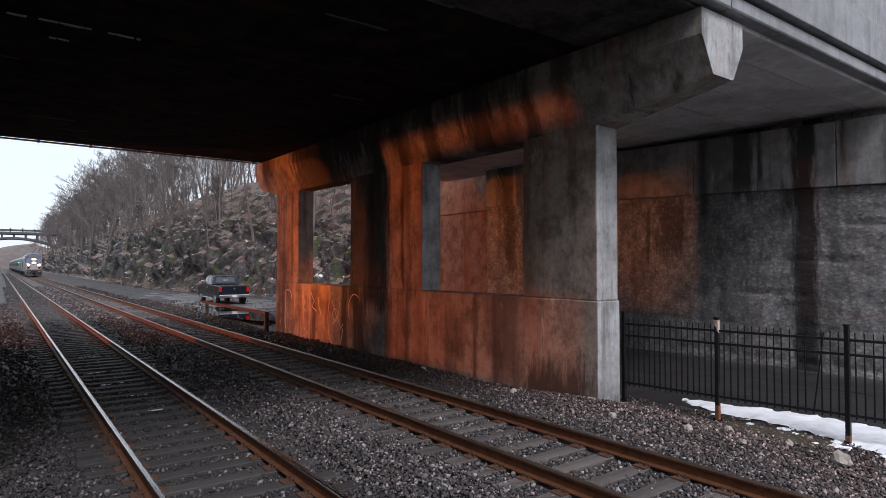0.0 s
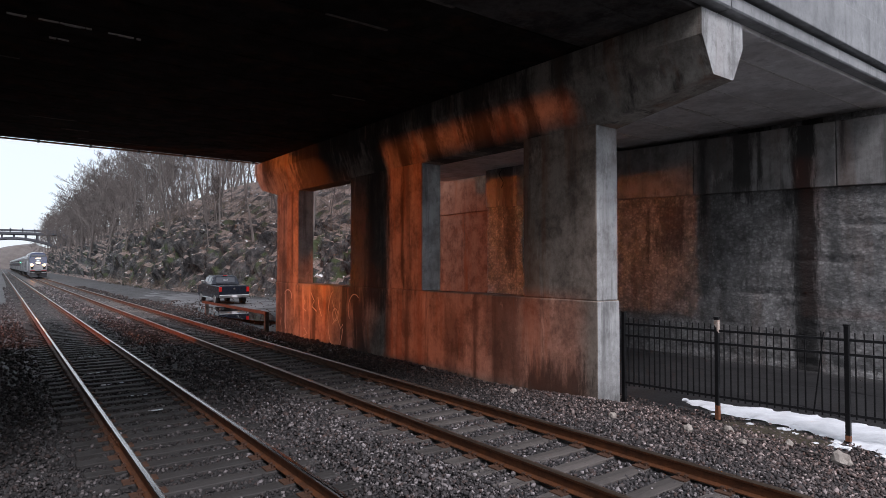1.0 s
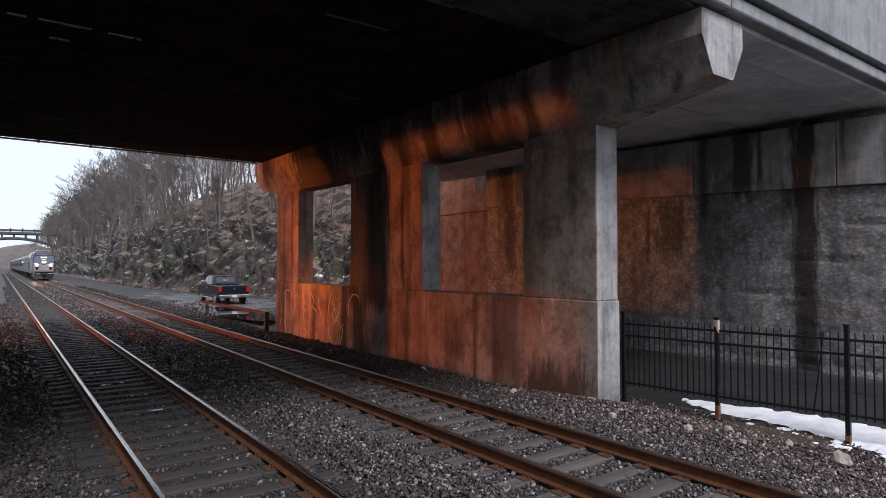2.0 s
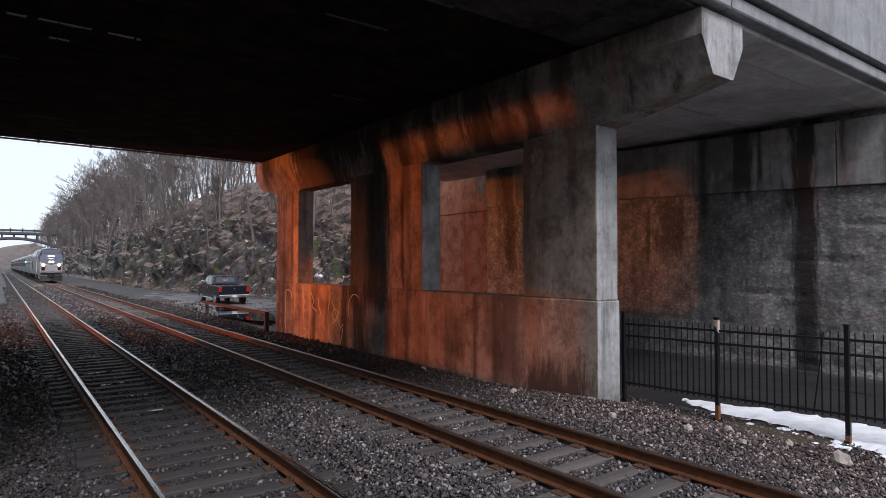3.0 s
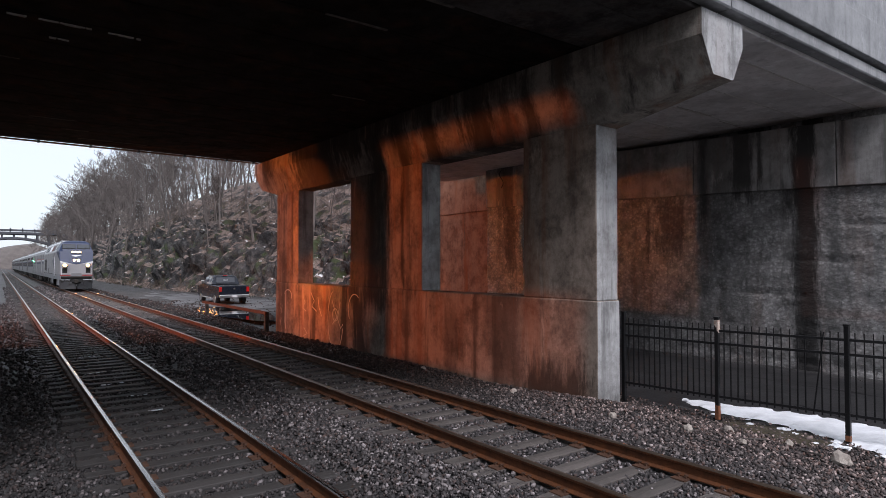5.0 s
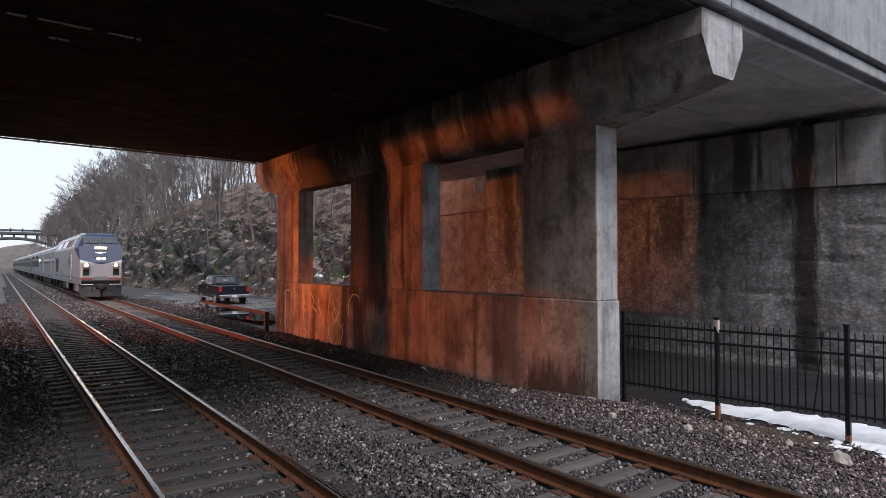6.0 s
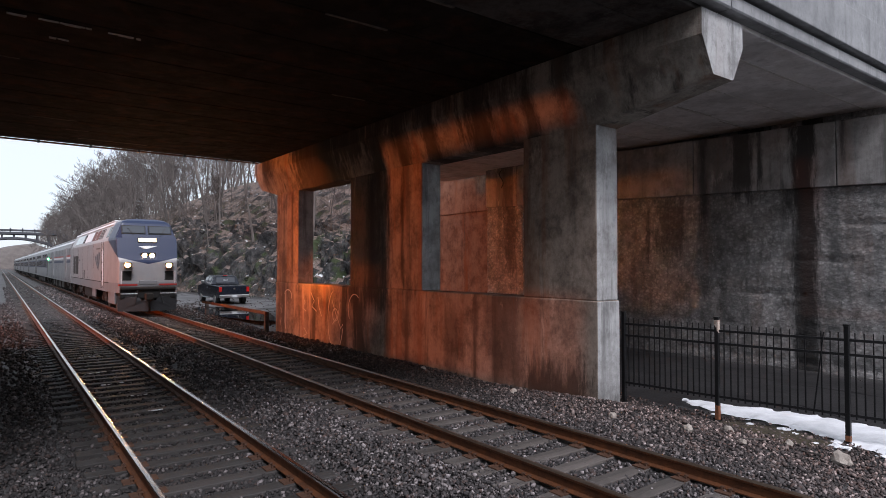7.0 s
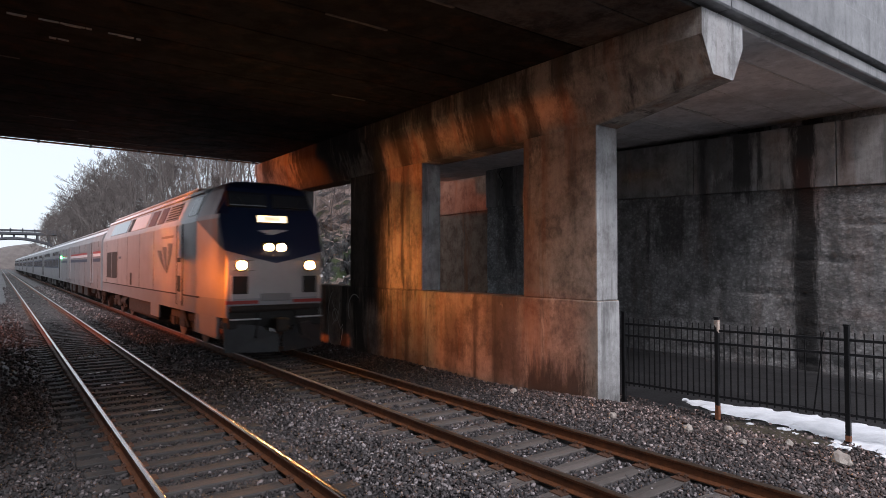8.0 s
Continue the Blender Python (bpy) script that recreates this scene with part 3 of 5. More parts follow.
def build_boulders():
    """Broken rock lying along the foot of the cut."""
    rng = random.Random(5)
    shapes = []
    for k in range(6):
        bm = bmesh.new()
        bmesh.ops.create_icosphere(bm, subdivisions=2, radius=0.5)
        for v in bm.verts:
            c = noise.voronoi(v.co * 1.7 + Vector((k * 9, 0, 0)))[0]
            v.co *= 0.75 + 0.6 * (c[1] - c[0]) + 0.2 * noise.noise(v.co * 3 + Vector((k * 5, 1, 2)))
            v.co.z *= 0.75
        shapes.append(mesh_of("boulder", bm, M_HILL))
    for i in range(110):
        y = rng.uniform(33, 100)
        u = rng.uniform(-0.9, 4.2)
        p = hill_point(u, y) if u > 0.1 else Vector((hill_foot(y) + u, y, height(hill_foot(y) + u, y)))
        s = rng.uniform(0.3, 1.0) * (1.5 if rng.random() < 0.3 and u > 0.4 else 0.8)
        ob = new("boulder", rng.choice(shapes))
        ob.matrix_basis = Matrix.Translation(p + Vector((0, 0, s * 0.08))) @ Euler([rng.uniform(0, 6) for _ in range(3)]).to_matrix().to_4x4() @ Matrix.Diagonal((s, s * rng.uniform(0.7, 1.4), s, 1))
        tagged(ob, "dark broken boulder at the foot of the rock cut", "boulder", "boulders of the cutting")


build_boulders()


def limb(verts, faces, p, q, r0, r1, sides):
    d = (q - p).normalized()
    a = d.orthogonal().normalized()
    b = d.cross(a)
    k = len(verts)
    for c, r in ((p, r0), (q, r1)):
        for i in range(sides):
            w = 2 * math.pi * i / sides
            verts.append(c + (a * math.cos(w) + b * math.sin(w)) * r)
    for i in range(sides):
        j = (i + 1) % sides
        faces.append((k + i, k + j, k + sides + j, k + sides + i))


def grow(rng, tall, trunk, crown, spread=1.0, deep=4, thin=0.016):
    """A bare tree: a wavering trunk, limbs that fork, and fine twigs."""
    def branch(p, d, length, r, level):
        steps = 3 if level < 2 else 2
        for i in range(steps):
            d = (d + Vector((rng.gauss(0, 0.13), rng.gauss(0, 0.13), 0.05 + rng.gauss(0, 0.08)))).normalized()
            q = p + d * (length / steps)
            r1 = r * 0.82
            limb(crown[0], crown[1], p, q, max(r, thin), max(r1, thin * 0.85), 4 if level < 2 else 3)
            if level < deep:
                for _ in range(2 if level < 3 else 1):
                    if rng.random() < 0.76:
                        side = Vector((rng.gauss(0, 1), rng.gauss(0, 1), rng.gauss(0.25, 0.5))).normalized()
                        branch(q, (d * 0.75 + side * 0.75).normalized(), length * rng.uniform(0.5, 0.72), r1 * 0.6, level + 1)
            p, r = q, r1
    p, d, r = Vector((0, 0, -0.5)), Vector((rng.gauss(0, 0.05), rng.gauss(0, 0.05), 1)), 0.012 * tall + 0.02
    n = 9
    for i in range(n):
        d = (d + Vector((rng.gauss(0, 0.06), rng.gauss(0, 0.06), 0.08))).normalized()
        q = p + d * (tall / n)
        r1 = r * 0.86
        limb(trunk[0], trunk[1], p, q, r, r1, 7)
        if i >= 2:
            for _ in range(2 if i > 4 else 1):
                w = rng.uniform(0, 2 * math.pi)
                out = Vector((math.cos(w), math.sin(w), rng.uniform(0.35, 1.0))).normalized()
                branch(q, out, tall * rng.uniform(0.13, 0.24) * spread * (1.1 - 0.05 * i), r1 * 0.45, 1)
        p, r = q, r1
    branch(p, d, tall * 0.16, r * 0.8, 1)


def tree_meshes(seed, tall, spread, deep=4, thin=0.016):
    rng = random.Random(seed)
    trunk, crown = ([], []), ([], [])
    grow(rng, tall, trunk, crown, spread, deep, thin)
    out = []
    for name, (v, f), m in (("trunk", trunk, M_BARK), ("crown", crown, M_TWIG)):
        me = bpy.data.meshes.new(name)
        me.from_pydata(v, [], f)
        me.materials.append(m)
        out.append(me)
    return out


def build_woods():
    kinds = [tree_meshes(11 + i, t, s) for i, (t, s) in enumerate(((12, 1.1), (14, 1.0), (10, 1.3), (13, 0.9), (8, 1.3), (15, 1.0)))]
    saplings = [tree_meshes(41 + i, 4.2, 1.0) for i in range(3)]
    rng = random.Random(3)
    count = 0
    spots = []
    while count < 296:
        y = 28 + 240 * rng.random() ** 1.75
        u = rng.uniform(3.5, 26) if rng.random() < 0.7 else rng.uniform(2.2, 11)
        if y < 36 and u < 5:
            continue
        p = hill_point(u, y, False)
        if any((p - q).length < 1.1 for q in spots[-60:]):
            continue
        spots.append(p)
        small = u < 10 and rng.random() < 0.75 or rng.random() < 0.15
        k = rng.choice(saplings if small else kinds)
        tree = empty("tree", "slender bare sapling on the rocky slope" if small else "tall bare grey tree on the wooded hillside", "tree",
                     Matrix.Translation(p) @ pose(0, 0, 0, rng.uniform(-5, 5), rng.uniform(-9, 3), rng.uniform(0, 360)) @ Matrix.Scale(rng.uniform(0.75, 1.15), 4), "trees on the hillside")
        piece("trunk", k[0], tree)
        piece("crown", k[1], tree)
        count += 1
    light = [tree_meshes(71 + i, t, 1.3, 4, 0.028) for i, t in enumerate((12, 14, 10))]
    # the woods further off, as one mass
    parts_v, parts_f, base = [], [], 0
    soft = [  # trunk and crown in turn
        (np.array([tuple(c.co) for c in k[j].vertices]), [tuple(q.vertices) for q in k[j].polygons]) for k in light for j in (0, 1)]
    for i in range(200):
        y = 105 + 330 * rng.random() ** 1.1
        u = rng.uniform(1.5, 30)
        p = hill_point(u, y, False)
        w, s = rng.uniform(0, 6.28), rng.uniform(0.9, 1.35)
        t = rng.choice((0, 2, 4))
        for v, f in soft[t:t + 2]:
            c, sn = math.cos(w) * s, math.sin(w) * s
            rot = np.array(((c, -sn, 0), (sn, c, 0), (0, 0, s)))
            parts_v.append(v @ rot.T + np.array(p))
            parts_f.extend([tuple(a + base for a in q) for q in f])
            base += len(v)
    me = bpy.data.meshes.new("far_woods")
    me.from_pydata(np.concatenate(parts_v).tolist(), [], parts_f)
    me.materials.append(M_FARTWIG)
    tagged(new("far_woods", me), "hazy grey mass of bare woods far off", "woods", kind="stuff")


build_woods()


def build_far_ridge():
    bm = bmesh.new()
    xs = [-260 + i * 6 for i in range(90)]
    rows = []
    for k, (yy, f) in enumerate(((470, 0.0), (478, 0.6), (490, 1.0), (560, 1.2))):
        rows.append([bm.verts.new((x, yy + 5 * noise.noise(Vector((x * 0.05, k, 0))), -0.4 + f * (13 + 5 * noise.noise(Vector((x * 0.03, 0, 0))) + 2.5 * noise.noise(Vector((x * 0.25, k, 3)))))) for x in xs])
    for a, b in zip(rows, rows[1:]):
        for i in range(len(xs) - 1):
            bm.faces.new((a[i], a[i + 1], b[i + 1], b[i]))
    tagged(part("far_ridge", bm, M_FARTWIG), "far brown ridge closing the railway line", "ridge", kind="structure")


build_far_ridge()


def build_far_bridge():
    b = empty("arch_bridge", "distant road bridge on a shallow arch over the line", "bridge")
    y = 300
    dark = mat("far_bridge_concrete", (0.085, 0.09, 0.105), 0.9, amount=0.35, scale=0.4)
    part("deck", box(-60, 22, y, y + 9, 14.9, 15.9, 0.1), dark, b)
    part("railing", box(-60, 22, y, y + 0.3, 16.1, 16.9, 0.05), dark, b)
    for i in range(20):
        part("railing_post", box(-58 + i * 4.1, -57.6 + i * 4.1, y, y + 0.3, 15.9, 17.4), dark, b)
    for s in (0.5, 8.0):
        bm = bmesh.new()
        rows = []
        for i in range(25):
            a = -1 + 2 * i / 24
            x, z = 5 + a * 17, 13.8 - 4.6 * a * a
            rows.append([bm.verts.new(p) for p in ((x, y + s, z), (x, y + s + 1, z), (x, y + s + 1, z - 0.9), (x, y + s, z - 0.9))])
        for p, q in zip(rows, rows[1:]):
            for i in range(4):
                bm.faces.new((p[i], p[(i + 1) % 4], q[(i + 1) % 4], q[i]))
        bm.faces.new(rows[0])
        bm.faces.new(rows[-1][::-1])
        part("arch", bm, dark, b)
        for i in range(9):
            x = -11 + i * 4
            part("spandrel_post", box(x - 0.3, x + 0.3, y + s + 0.1, y + s + 0.9, 13.6 - 4.6 * ((x - 5) / 17) ** 2, 15.0), dark, b)
    part("abutment", box(-20, -12, y, y + 9, -0.5, 15, 0.2), dark, b)
    part("abutment", box(21, 25, y, y + 9, -0.5, 15, 0.2), dark, b)


build_far_bridge()


def build_west_bank():
    """An unseen bank assumed across the line, behind the yard lamp. It closes the place and blocks sky light."""
    ys = [-60 + i * 5 for i in range(105)]
    bm = bmesh.new()
    rows = []
    for y in ys:
        row = []
        for u, z in ((0, -0.5), (3, 2.0), (7, 6.0), (12, 11.0), (18, 15.5), (30, 18.0), (60, 19.0)):
            w = noise.noise(Vector((u * 0.2, y * 0.08, 7)))
            row.append(bm.verts.new((-26 - u + 1.5 * w, y, z + (1.4 * w if u else 0))))
        rows.append(row)
    for a, b in zip(rows, rows[1:]):
        for i in range(6):
            bm.faces.new((a[i], b[i], b[i + 1], a[i + 1]))
    tagged(part("bank_west", bm, M_HILL), "unseen leaf-covered bank across the tracks, blocking sky light", "bank", kind="structure")


build_west_bank()


def build_brush():
    """Low bare brush and dead weeds along the foot and ledges of the cutting, too fine to count."""
    rng = random.Random(31)
    verts, faces = [], []
    for i in range(1500):
        y = 32 + 75 * rng.random() ** 1.2
        u = rng.uniform(-0.8, 9.0)
        p = hill_point(u, y) if u > 0.1 else Vector((hill_foot(y) + u, y, height(hill_foot(y) + u, y)))
        for k in range(5):
            d = Vector((rng.gauss(-0.2, 0.5), rng.gauss(0, 0.5), rng.uniform(0.5, 1.3)))
            q = p + d * rng.uniform(0.3, 0.9)
            limb(verts, faces, p - Vector((0, 0, 0.1)), q, 0.007, 0.005, 3)
            limb(verts, faces, q, q + Vector((rng.gauss(0, 0.3), rng.gauss(0, 0.3), rng.uniform(0.0, 0.4))), 0.005, 0.004, 3)
    me = bpy.data.meshes.new("brush")
    me.from_pydata(verts, [], faces)
    me.materials.append(M_BRUSH)
    tagged(new("brush", me), "bare brown brush and dead weeds on the rocks", "brush", kind="stuff")


M_BRUSH = mat("dead_brush", (0.13, 0.095, 0.07), 0.9, dark=(0.05, 0.036, 0.027), scale=0.8, fine=5, bump=0)
build_brush()


# ---------------------------------------------------------------- train
def loco_paint():
    """Silver sides, dark blue nose with a slanting edge, darker grey sill."""
    m = mat("locomotive_paint", (0.37, 0.37, 0.385), 0.40, 0.2, amount=0.18, scale=1.4, fine=24, bump=0.03, depth=0.01)
    n, l = m.node_tree.nodes, m.node_tree.links
    b = n["Principled BSDF"]
    old = b.inputs["Base Color"].links[0].from_socket
    co = n.new("ShaderNodeTexCoord")
    sep = n.new("ShaderNodeSeparateXYZ")
    l.new(co.outputs["Object"], sep.inputs[0])

    def op(kind, a, c):
        x = n.new("ShaderNodeMath")
        x.operation = kind
        for i, v in enumerate((a, c)):
            if isinstance(v, (int, float)):
                x.inputs[i].default_value = v
            else:
                l.new(v, x.inputs[i])
        return x.outputs[0]
    ax = op("ABSOLUTE", sep.outputs["X"], 0)
    edge = op("ADD", op("MULTIPLY", ax, 0.22), op("MULTIPLY", sep.outputs["Y"], 0.40))
    blue = op("GREATER_THAN", op("SUBTRACT", sep.outputs["Z"], edge), 2.42)
    blue = op("MULTIPLY", blue, op("LESS_THAN", sep.outputs["Y"], 2.25))
    sill = op("LESS_THAN", sep.outputs["Z"], 1.50)

    def over(a, colour, fac):
        x = n.new("ShaderNodeMix")
        x.data_type = "RGBA"
        l.new(a, x.inputs["A"])
        x.inputs["B"].default_value = (*colour, 1)
        l.new(fac, x.inputs["Factor"])
        return x.outputs["Result"]
    c = over(old, (0.24, 0.25, 0.27), sill)
    c = over(c, (0.006, 0.018, 0.062), blue)
    l.new(c, b.inputs["Base Color"])
    mt = n.new("ShaderNodeMath")
    mt.operation = "MULTIPLY_ADD"
    mt.inputs[1].default_value = -0.35
    mt.inputs[2].default_value = 0.35
    l.new(blue, mt.inputs[0])
    l.new(mt.outputs[0], b.inputs["Metallic"])
    return m


M_LOCO = loco_paint()
M_SILVER = mat("silver_paint", (0.23, 0.235, 0.245), 0.5, 0.15, amount=0.2, scale=1.2, fine=30, bump=0.03)
M_ROOF = mat("pale_roof", (0.62, 0.64, 0.67), 0.5, 0.2, amount=0.3, scale=2)
M_UNDER = mat("dirty_running_gear", (0.04, 0.034, 0.03), 0.7, 0.3, amount=0.6, scale=6)
M_WHEEL = mat("worn_wheel_steel", (0.20, 0.17, 0.15), 0.5, 0.7, amount=0.5, scale=5)
M_PLOW = mat("grey_plow", (0.028, 0.03, 0.034), 0.6, 0.1, amount=0.4, scale=3)
M_DARKGLASS = glass("dark_glass", (0.012, 0.014, 0.018), 0.25, 0.2)
M_CABGLASS = glass("cab_glass", (0.045, 0.055, 0.07), 0.08)
M_LOGO = mat("slate_blue_paint", (0.03, 0.05, 0.075), 0.4, amount=0.2)
M_PALE = mat("white_paint", (0.72, 0.74, 0.78), 0.4, amount=0.15)
M_RED = mat("red_paint", (0.36, 0.03, 0.025), 0.45, amount=0.25)
M_BROWN = mat("red_brown_grille", (0.13, 0.035, 0.025), 0.6, amount=0.4)
M_BLUEBAND = mat("blue_band", (0.035, 0.05, 0.09), 0.6, amount=0.3)
M_RUBBER = mat("black_rubber", (0.012, 0.012, 0.012), 0.7, amount=0.3)
M_LAMP = glow("headlight_glow", (1.0, 0.36, 0.08), 1300)
M_HEAD = glow("centre_headlight_glow", (1.0, 0.50, 0.17), 350)
M_BOARD = glow("number_board_glow", (1.0, 0.78, 0.48), 2.6)
M_GREEN = glow("green_lamp_glow", (0.02, 1.0, 0.22), 45)


def loft(sections):
    bm = bmesh.new()
    rows = [[bm.verts.new(p) for p in s] for s in sections]
    k = len(rows[0])
    for a, b in zip(rows, rows[1:]):
        for i in range(k):
            q = (a[i], a[(i + 1) % k], b[(i + 1) % k], b[i])
            try:
                bm.faces.new(q)
            except ValueError:
                pass
    bm.faces.new(rows[0])
    bm.faces.new(rows[-1][::-1])
    bmesh.ops.remove_doubles(bm, verts=bm.verts, dist=0.002)
    bmesh.ops.dissolve_degenerate(bm, dist=0.001, edges=bm.edges)
    return bm


def wheel_mesh(r=0.5):
    bm = tube((-0.07, 0, 0), (0.07, 0, 0), r, sides=28)
    tube((0.07, 0, 0), (0.10, 0, 0), r + 0.03, sides=28, bm=bm)
    tube((-0.10, 0, 0), (-0.06, 0, 0), r * 0.72, sides=20, bm=bm)
    tube((-0.16, 0, 0), (-0.08, 0, 0), 0.13, sides=12, bm=bm)
    return mesh_of("wheel", bm, M_WHEEL)


WHEEL = wheel_mesh()


def add_truck(parent, y, base=2.7):
    """A two-axle truck: side frames, journal boxes, springs, bolster, wheels."""
    bm = bmesh.new()
    for s in (-1, 1):
        box(s * 1.06 - 0.07, s * 1.06 + 0.07, y - base / 2 - 0.55, y + base / 2 + 0.55, 0.62, 0.86, 0.03, bm)
        for a in (-1, 1):
            box(s * 1.08 - 0.11, s * 1.08 + 0.11, y + a * base / 2 - 0.19, y + a * base / 2 + 0.19, 0.36, 0.66, 0.04, bm)
            for c in (-0.42, 0.42):
                tube((s * 1.10, y + a * base / 2 + c, 0.42), (s * 1.10, y + a * base / 2 + c, 0.66), 0.08, sides=10, bm=bm)
        box(s * 1.12 - 0.1, s * 1.12 + 0.1, y - 0.34, y + 0.34, 0.40, 0.98, 0.04, bm)
        tube((s * 1.22, y - 0.95, 0.45), (s * 1.22, y - 0.35, 0.9), 0.05, sides=8, bm=bm)
    box(-1.0, 1.0, y - 0.3, y + 0.3, 0.6, 0.95, 0.03, bm)
    truck = part("truck_frame", bm, M_UNDER, parent, "grimy cast truck frame")
    for a in (-1, 1):
        for s in (-1, 1):
            piece("wheel", WHEEL, truck, pose(s * 0.79, y + a * base / 2, 0.5, 0, 0, 0 if s < 0 else 180))


def disc(x, y, z, r, depth=0.03, sides=20):
    return tube((x, y, z), (x, y - depth, z), r, sides=sides)


def build_loco():
    loco = empty("locomotive", "silver and dark blue diesel passenger locomotive with lit headlights", "locomotive")
    top = 4.74
    shape = [(1.0, 1.02), (1.0, 1.5), (1.0, 2.2), (1.0, 2.9), (1.0, 3.6), (0.985, 3.72), (0.80, 4.42), (0.74, 4.54), (0.58, 4.66), (0.3, 4.72), (0.0, top)]
    sections = []
    for y, w, zm in ((0.0, 1.27, 2.50), (0.03, 1.31, 2.62), (0.10, 1.34, 2.80), (0.24, 1.36, 3.20), (0.42, 1.385, 3.70), (0.62, 1.40, 4.20), (0.74, 1.41, 4.45), (0.88, 1.42, 4.60), (1.15, 1.43, 4.70), (1.8, 1.47, top),
                     (2.4, 1.5, top), (8, 1.5, top), (14, 1.5, top), (20.9, 1.5, top), (21.0, 1.46, top - 0.04)):
        half = [(w * u, min(z, zm)) for u, z in shape]
        ring = [(x, y, z) for x, z in half] + [(-x, y, z) for x, z in half[-2::-1]]
        sections.append(ring)
    part("body", loft(sections), M_LOCO, loco, "silver body with a dark blue nose and roof edge")
    part("roof_strip", box(-0.95, 0.95, 4.2, 20.8, 4.70, 4.80, 0.05), M_ROOF, loco, "pale grey roof")
    for s in (-1, 1):
        # gutter along the roof
        part("roof_edge", prism([(s * 1.17, 4.46), (s * 1.22, 4.47), (s * 1.12, 4.60), (s * 1.08, 4.58)], "y", 2.6, 20.9), M_PALE, loco, "pale roof edge")
        # cab front window, lying on the raked nose
        m = pose(0, 0.585, 4.12, -21.8, 0, 0)
        part("windshield", box(s * 0.60 - 0.50, s * 0.60 + 0.50, -0.045, 0.02, -0.19, 0.19, 0.02, m=m), M_CABGLASS, loco, "pale reflecting windshield")
        fr = box(s * 0.60 - 0.54, s * 0.60 + 0.54, -0.02, 0.02, 0.19, 0.23, 0.008, m=m)
        box(s * 0.60 - 0.54, s * 0.60 + 0.54, -0.02, 0.02, -0.23, -0.19, 0.008, fr, m)
        for e in (-0.52, 0.52):
            box(s * 0.60 + e - 0.02, s * 0.60 + e + 0.02, -0.02, 0.02, -0.19, 0.19, 0.006, fr, m)
        part("windshield_frame", fr, M_RUBBER, loco)
        wiper = tube((s * 0.6, 0.42, 3.84), (s * 0.85, 0.56, 4.2), 0.012, sides=6)
        part("wiper", wiper, M_RUBBER, loco)
        # ditch lights
        hood = disc(s * 0.93, 0.06, 2.36, 0.16, 0.10)
        # Added plates keep the lamp light off the soffit and the ground.
        for k, e in ((1, 0.36), (-1, 0.44)):
            box(s * 0.93 - 0.19, s * 0.93 + 0.19, -e, 0.0, 2.36 + k * 0.125 - 0.004, 2.36 + k * 0.125 + 0.004, 0, hood)
        housing = part("ditch_light", hood, M_RUBBER, loco)
        part("lens", disc(s * 0.93, -0.036, 2.36, 0.105, 0.012), M_LAMP, housing, "glowing lens")
        # centre headlights
        part("headlight", disc(s * 0.17, 0.092, 2.84, 0.10, 0.012), M_HEAD, loco, "glowing headlight")
        part("marker_light", disc(s * 0.92, 0.12, 2.62, 0.05, 0.06), M_RED, loco, "red marker lamp")
        part("step_recess", box(s * 0.95 - 0.2, s * 0.95 + 0.2, -0.015, 0.02, 1.62, 2.08, 0.01), M_RUBBER, loco)
        part("handrail", tube((s * 1.2, -0.08, 1.45), (s * 1.2, -0.08, 2.1), 0.02, sides=6), M_PALE, loco)
        # red chin stripe, in two lengths beside the coupler
        part("chin_stripe", box(s * 0.9 - 0.42, s * 0.9 + 0.42, -0.025, 0.01, 1.36, 1.45, 0.006), M_RED, loco)
        part("cab_side_window", box(-0.014, 0.014, 2.35, 3.25, -0.30, 0.30, 0.012, m=pose(s * 1.337, 0, 4.07, 0, -s * 21.6, 0)), M_DARKGLASS, loco)
    hood = box(-0.36, 0.36, 0.095, 0.3, 2.69, 2.99, 0.04)
    part("headlight_housing", hood, M_RUBBER, loco)
    board = part("number_board", box(-0.44, 0.44, -0.04, 0.04, -0.13, 0.13, 0.02, m=pose(0, 0.375, 3.60, -20)), M_RUBBER, loco)
    part("lit_panel", box(-0.40, 0.40, -0.052, -0.03, -0.095, 0.095, 0.006, m=pose(0, 0.375, 3.60, -20)), M_BOARD, board, "lit number panel")
    for i in range(4):
        part("number_bar", box(-0.2 + i * 0.11, -0.13 + i * 0.11, -0.058, -0.05, -0.05, 0.05, m=pose(0, 0.375, 3.60, -20)), M_PALE, board)
    # the emblem on the nose: three pale slanting blades
    for i in range(3):
        sec = [(-0.42 + 0.1 * i, 0.02 - 0.05 * i), (0.06 + 0.12 * i, 0.06), (0.30 + 0.07 * i, 0.05), (-0.30 + 0.14 * i, -0.02 - 0.04 * i)]
        bm = prism(sec, "y", -0.012, 0.012)
        bm.transform(pose(0, 0.275, 3.27, -20))
        part("nose_emblem", bm, M_PALE, loco)
    # pilot, plow, coupler, hoses
    part("anticlimber", box(-1.25, 1.25, -0.14, 0.3, 1.16, 1.32, 0.05), M_UNDER, loco)
    part("pilot", box(-1.26, 1.26, -0.02, 0.5, 0.72, 1.2, 0.04), M_RUBBER, loco)
    for s in (-1, 1):
        bm = bmesh.new()
        pts = [(s * 0.05, -0.42, 0.12), (s * 1.32, 0.02, 0.14), (s * 1.36, 0.10, 0.90), (s * 0.42, -0.20, 0.78), (s * 0.34, -0.26, 0.66), (s * 0.05, -0.34, 0.60)]
        front = [bm.verts.new(p) for p in pts]
        back = [bm.verts.new((x, y + 0.06, z)) for x, y, z in pts]
        bm.faces.new(front)
        bm.faces.new(back[::-1])
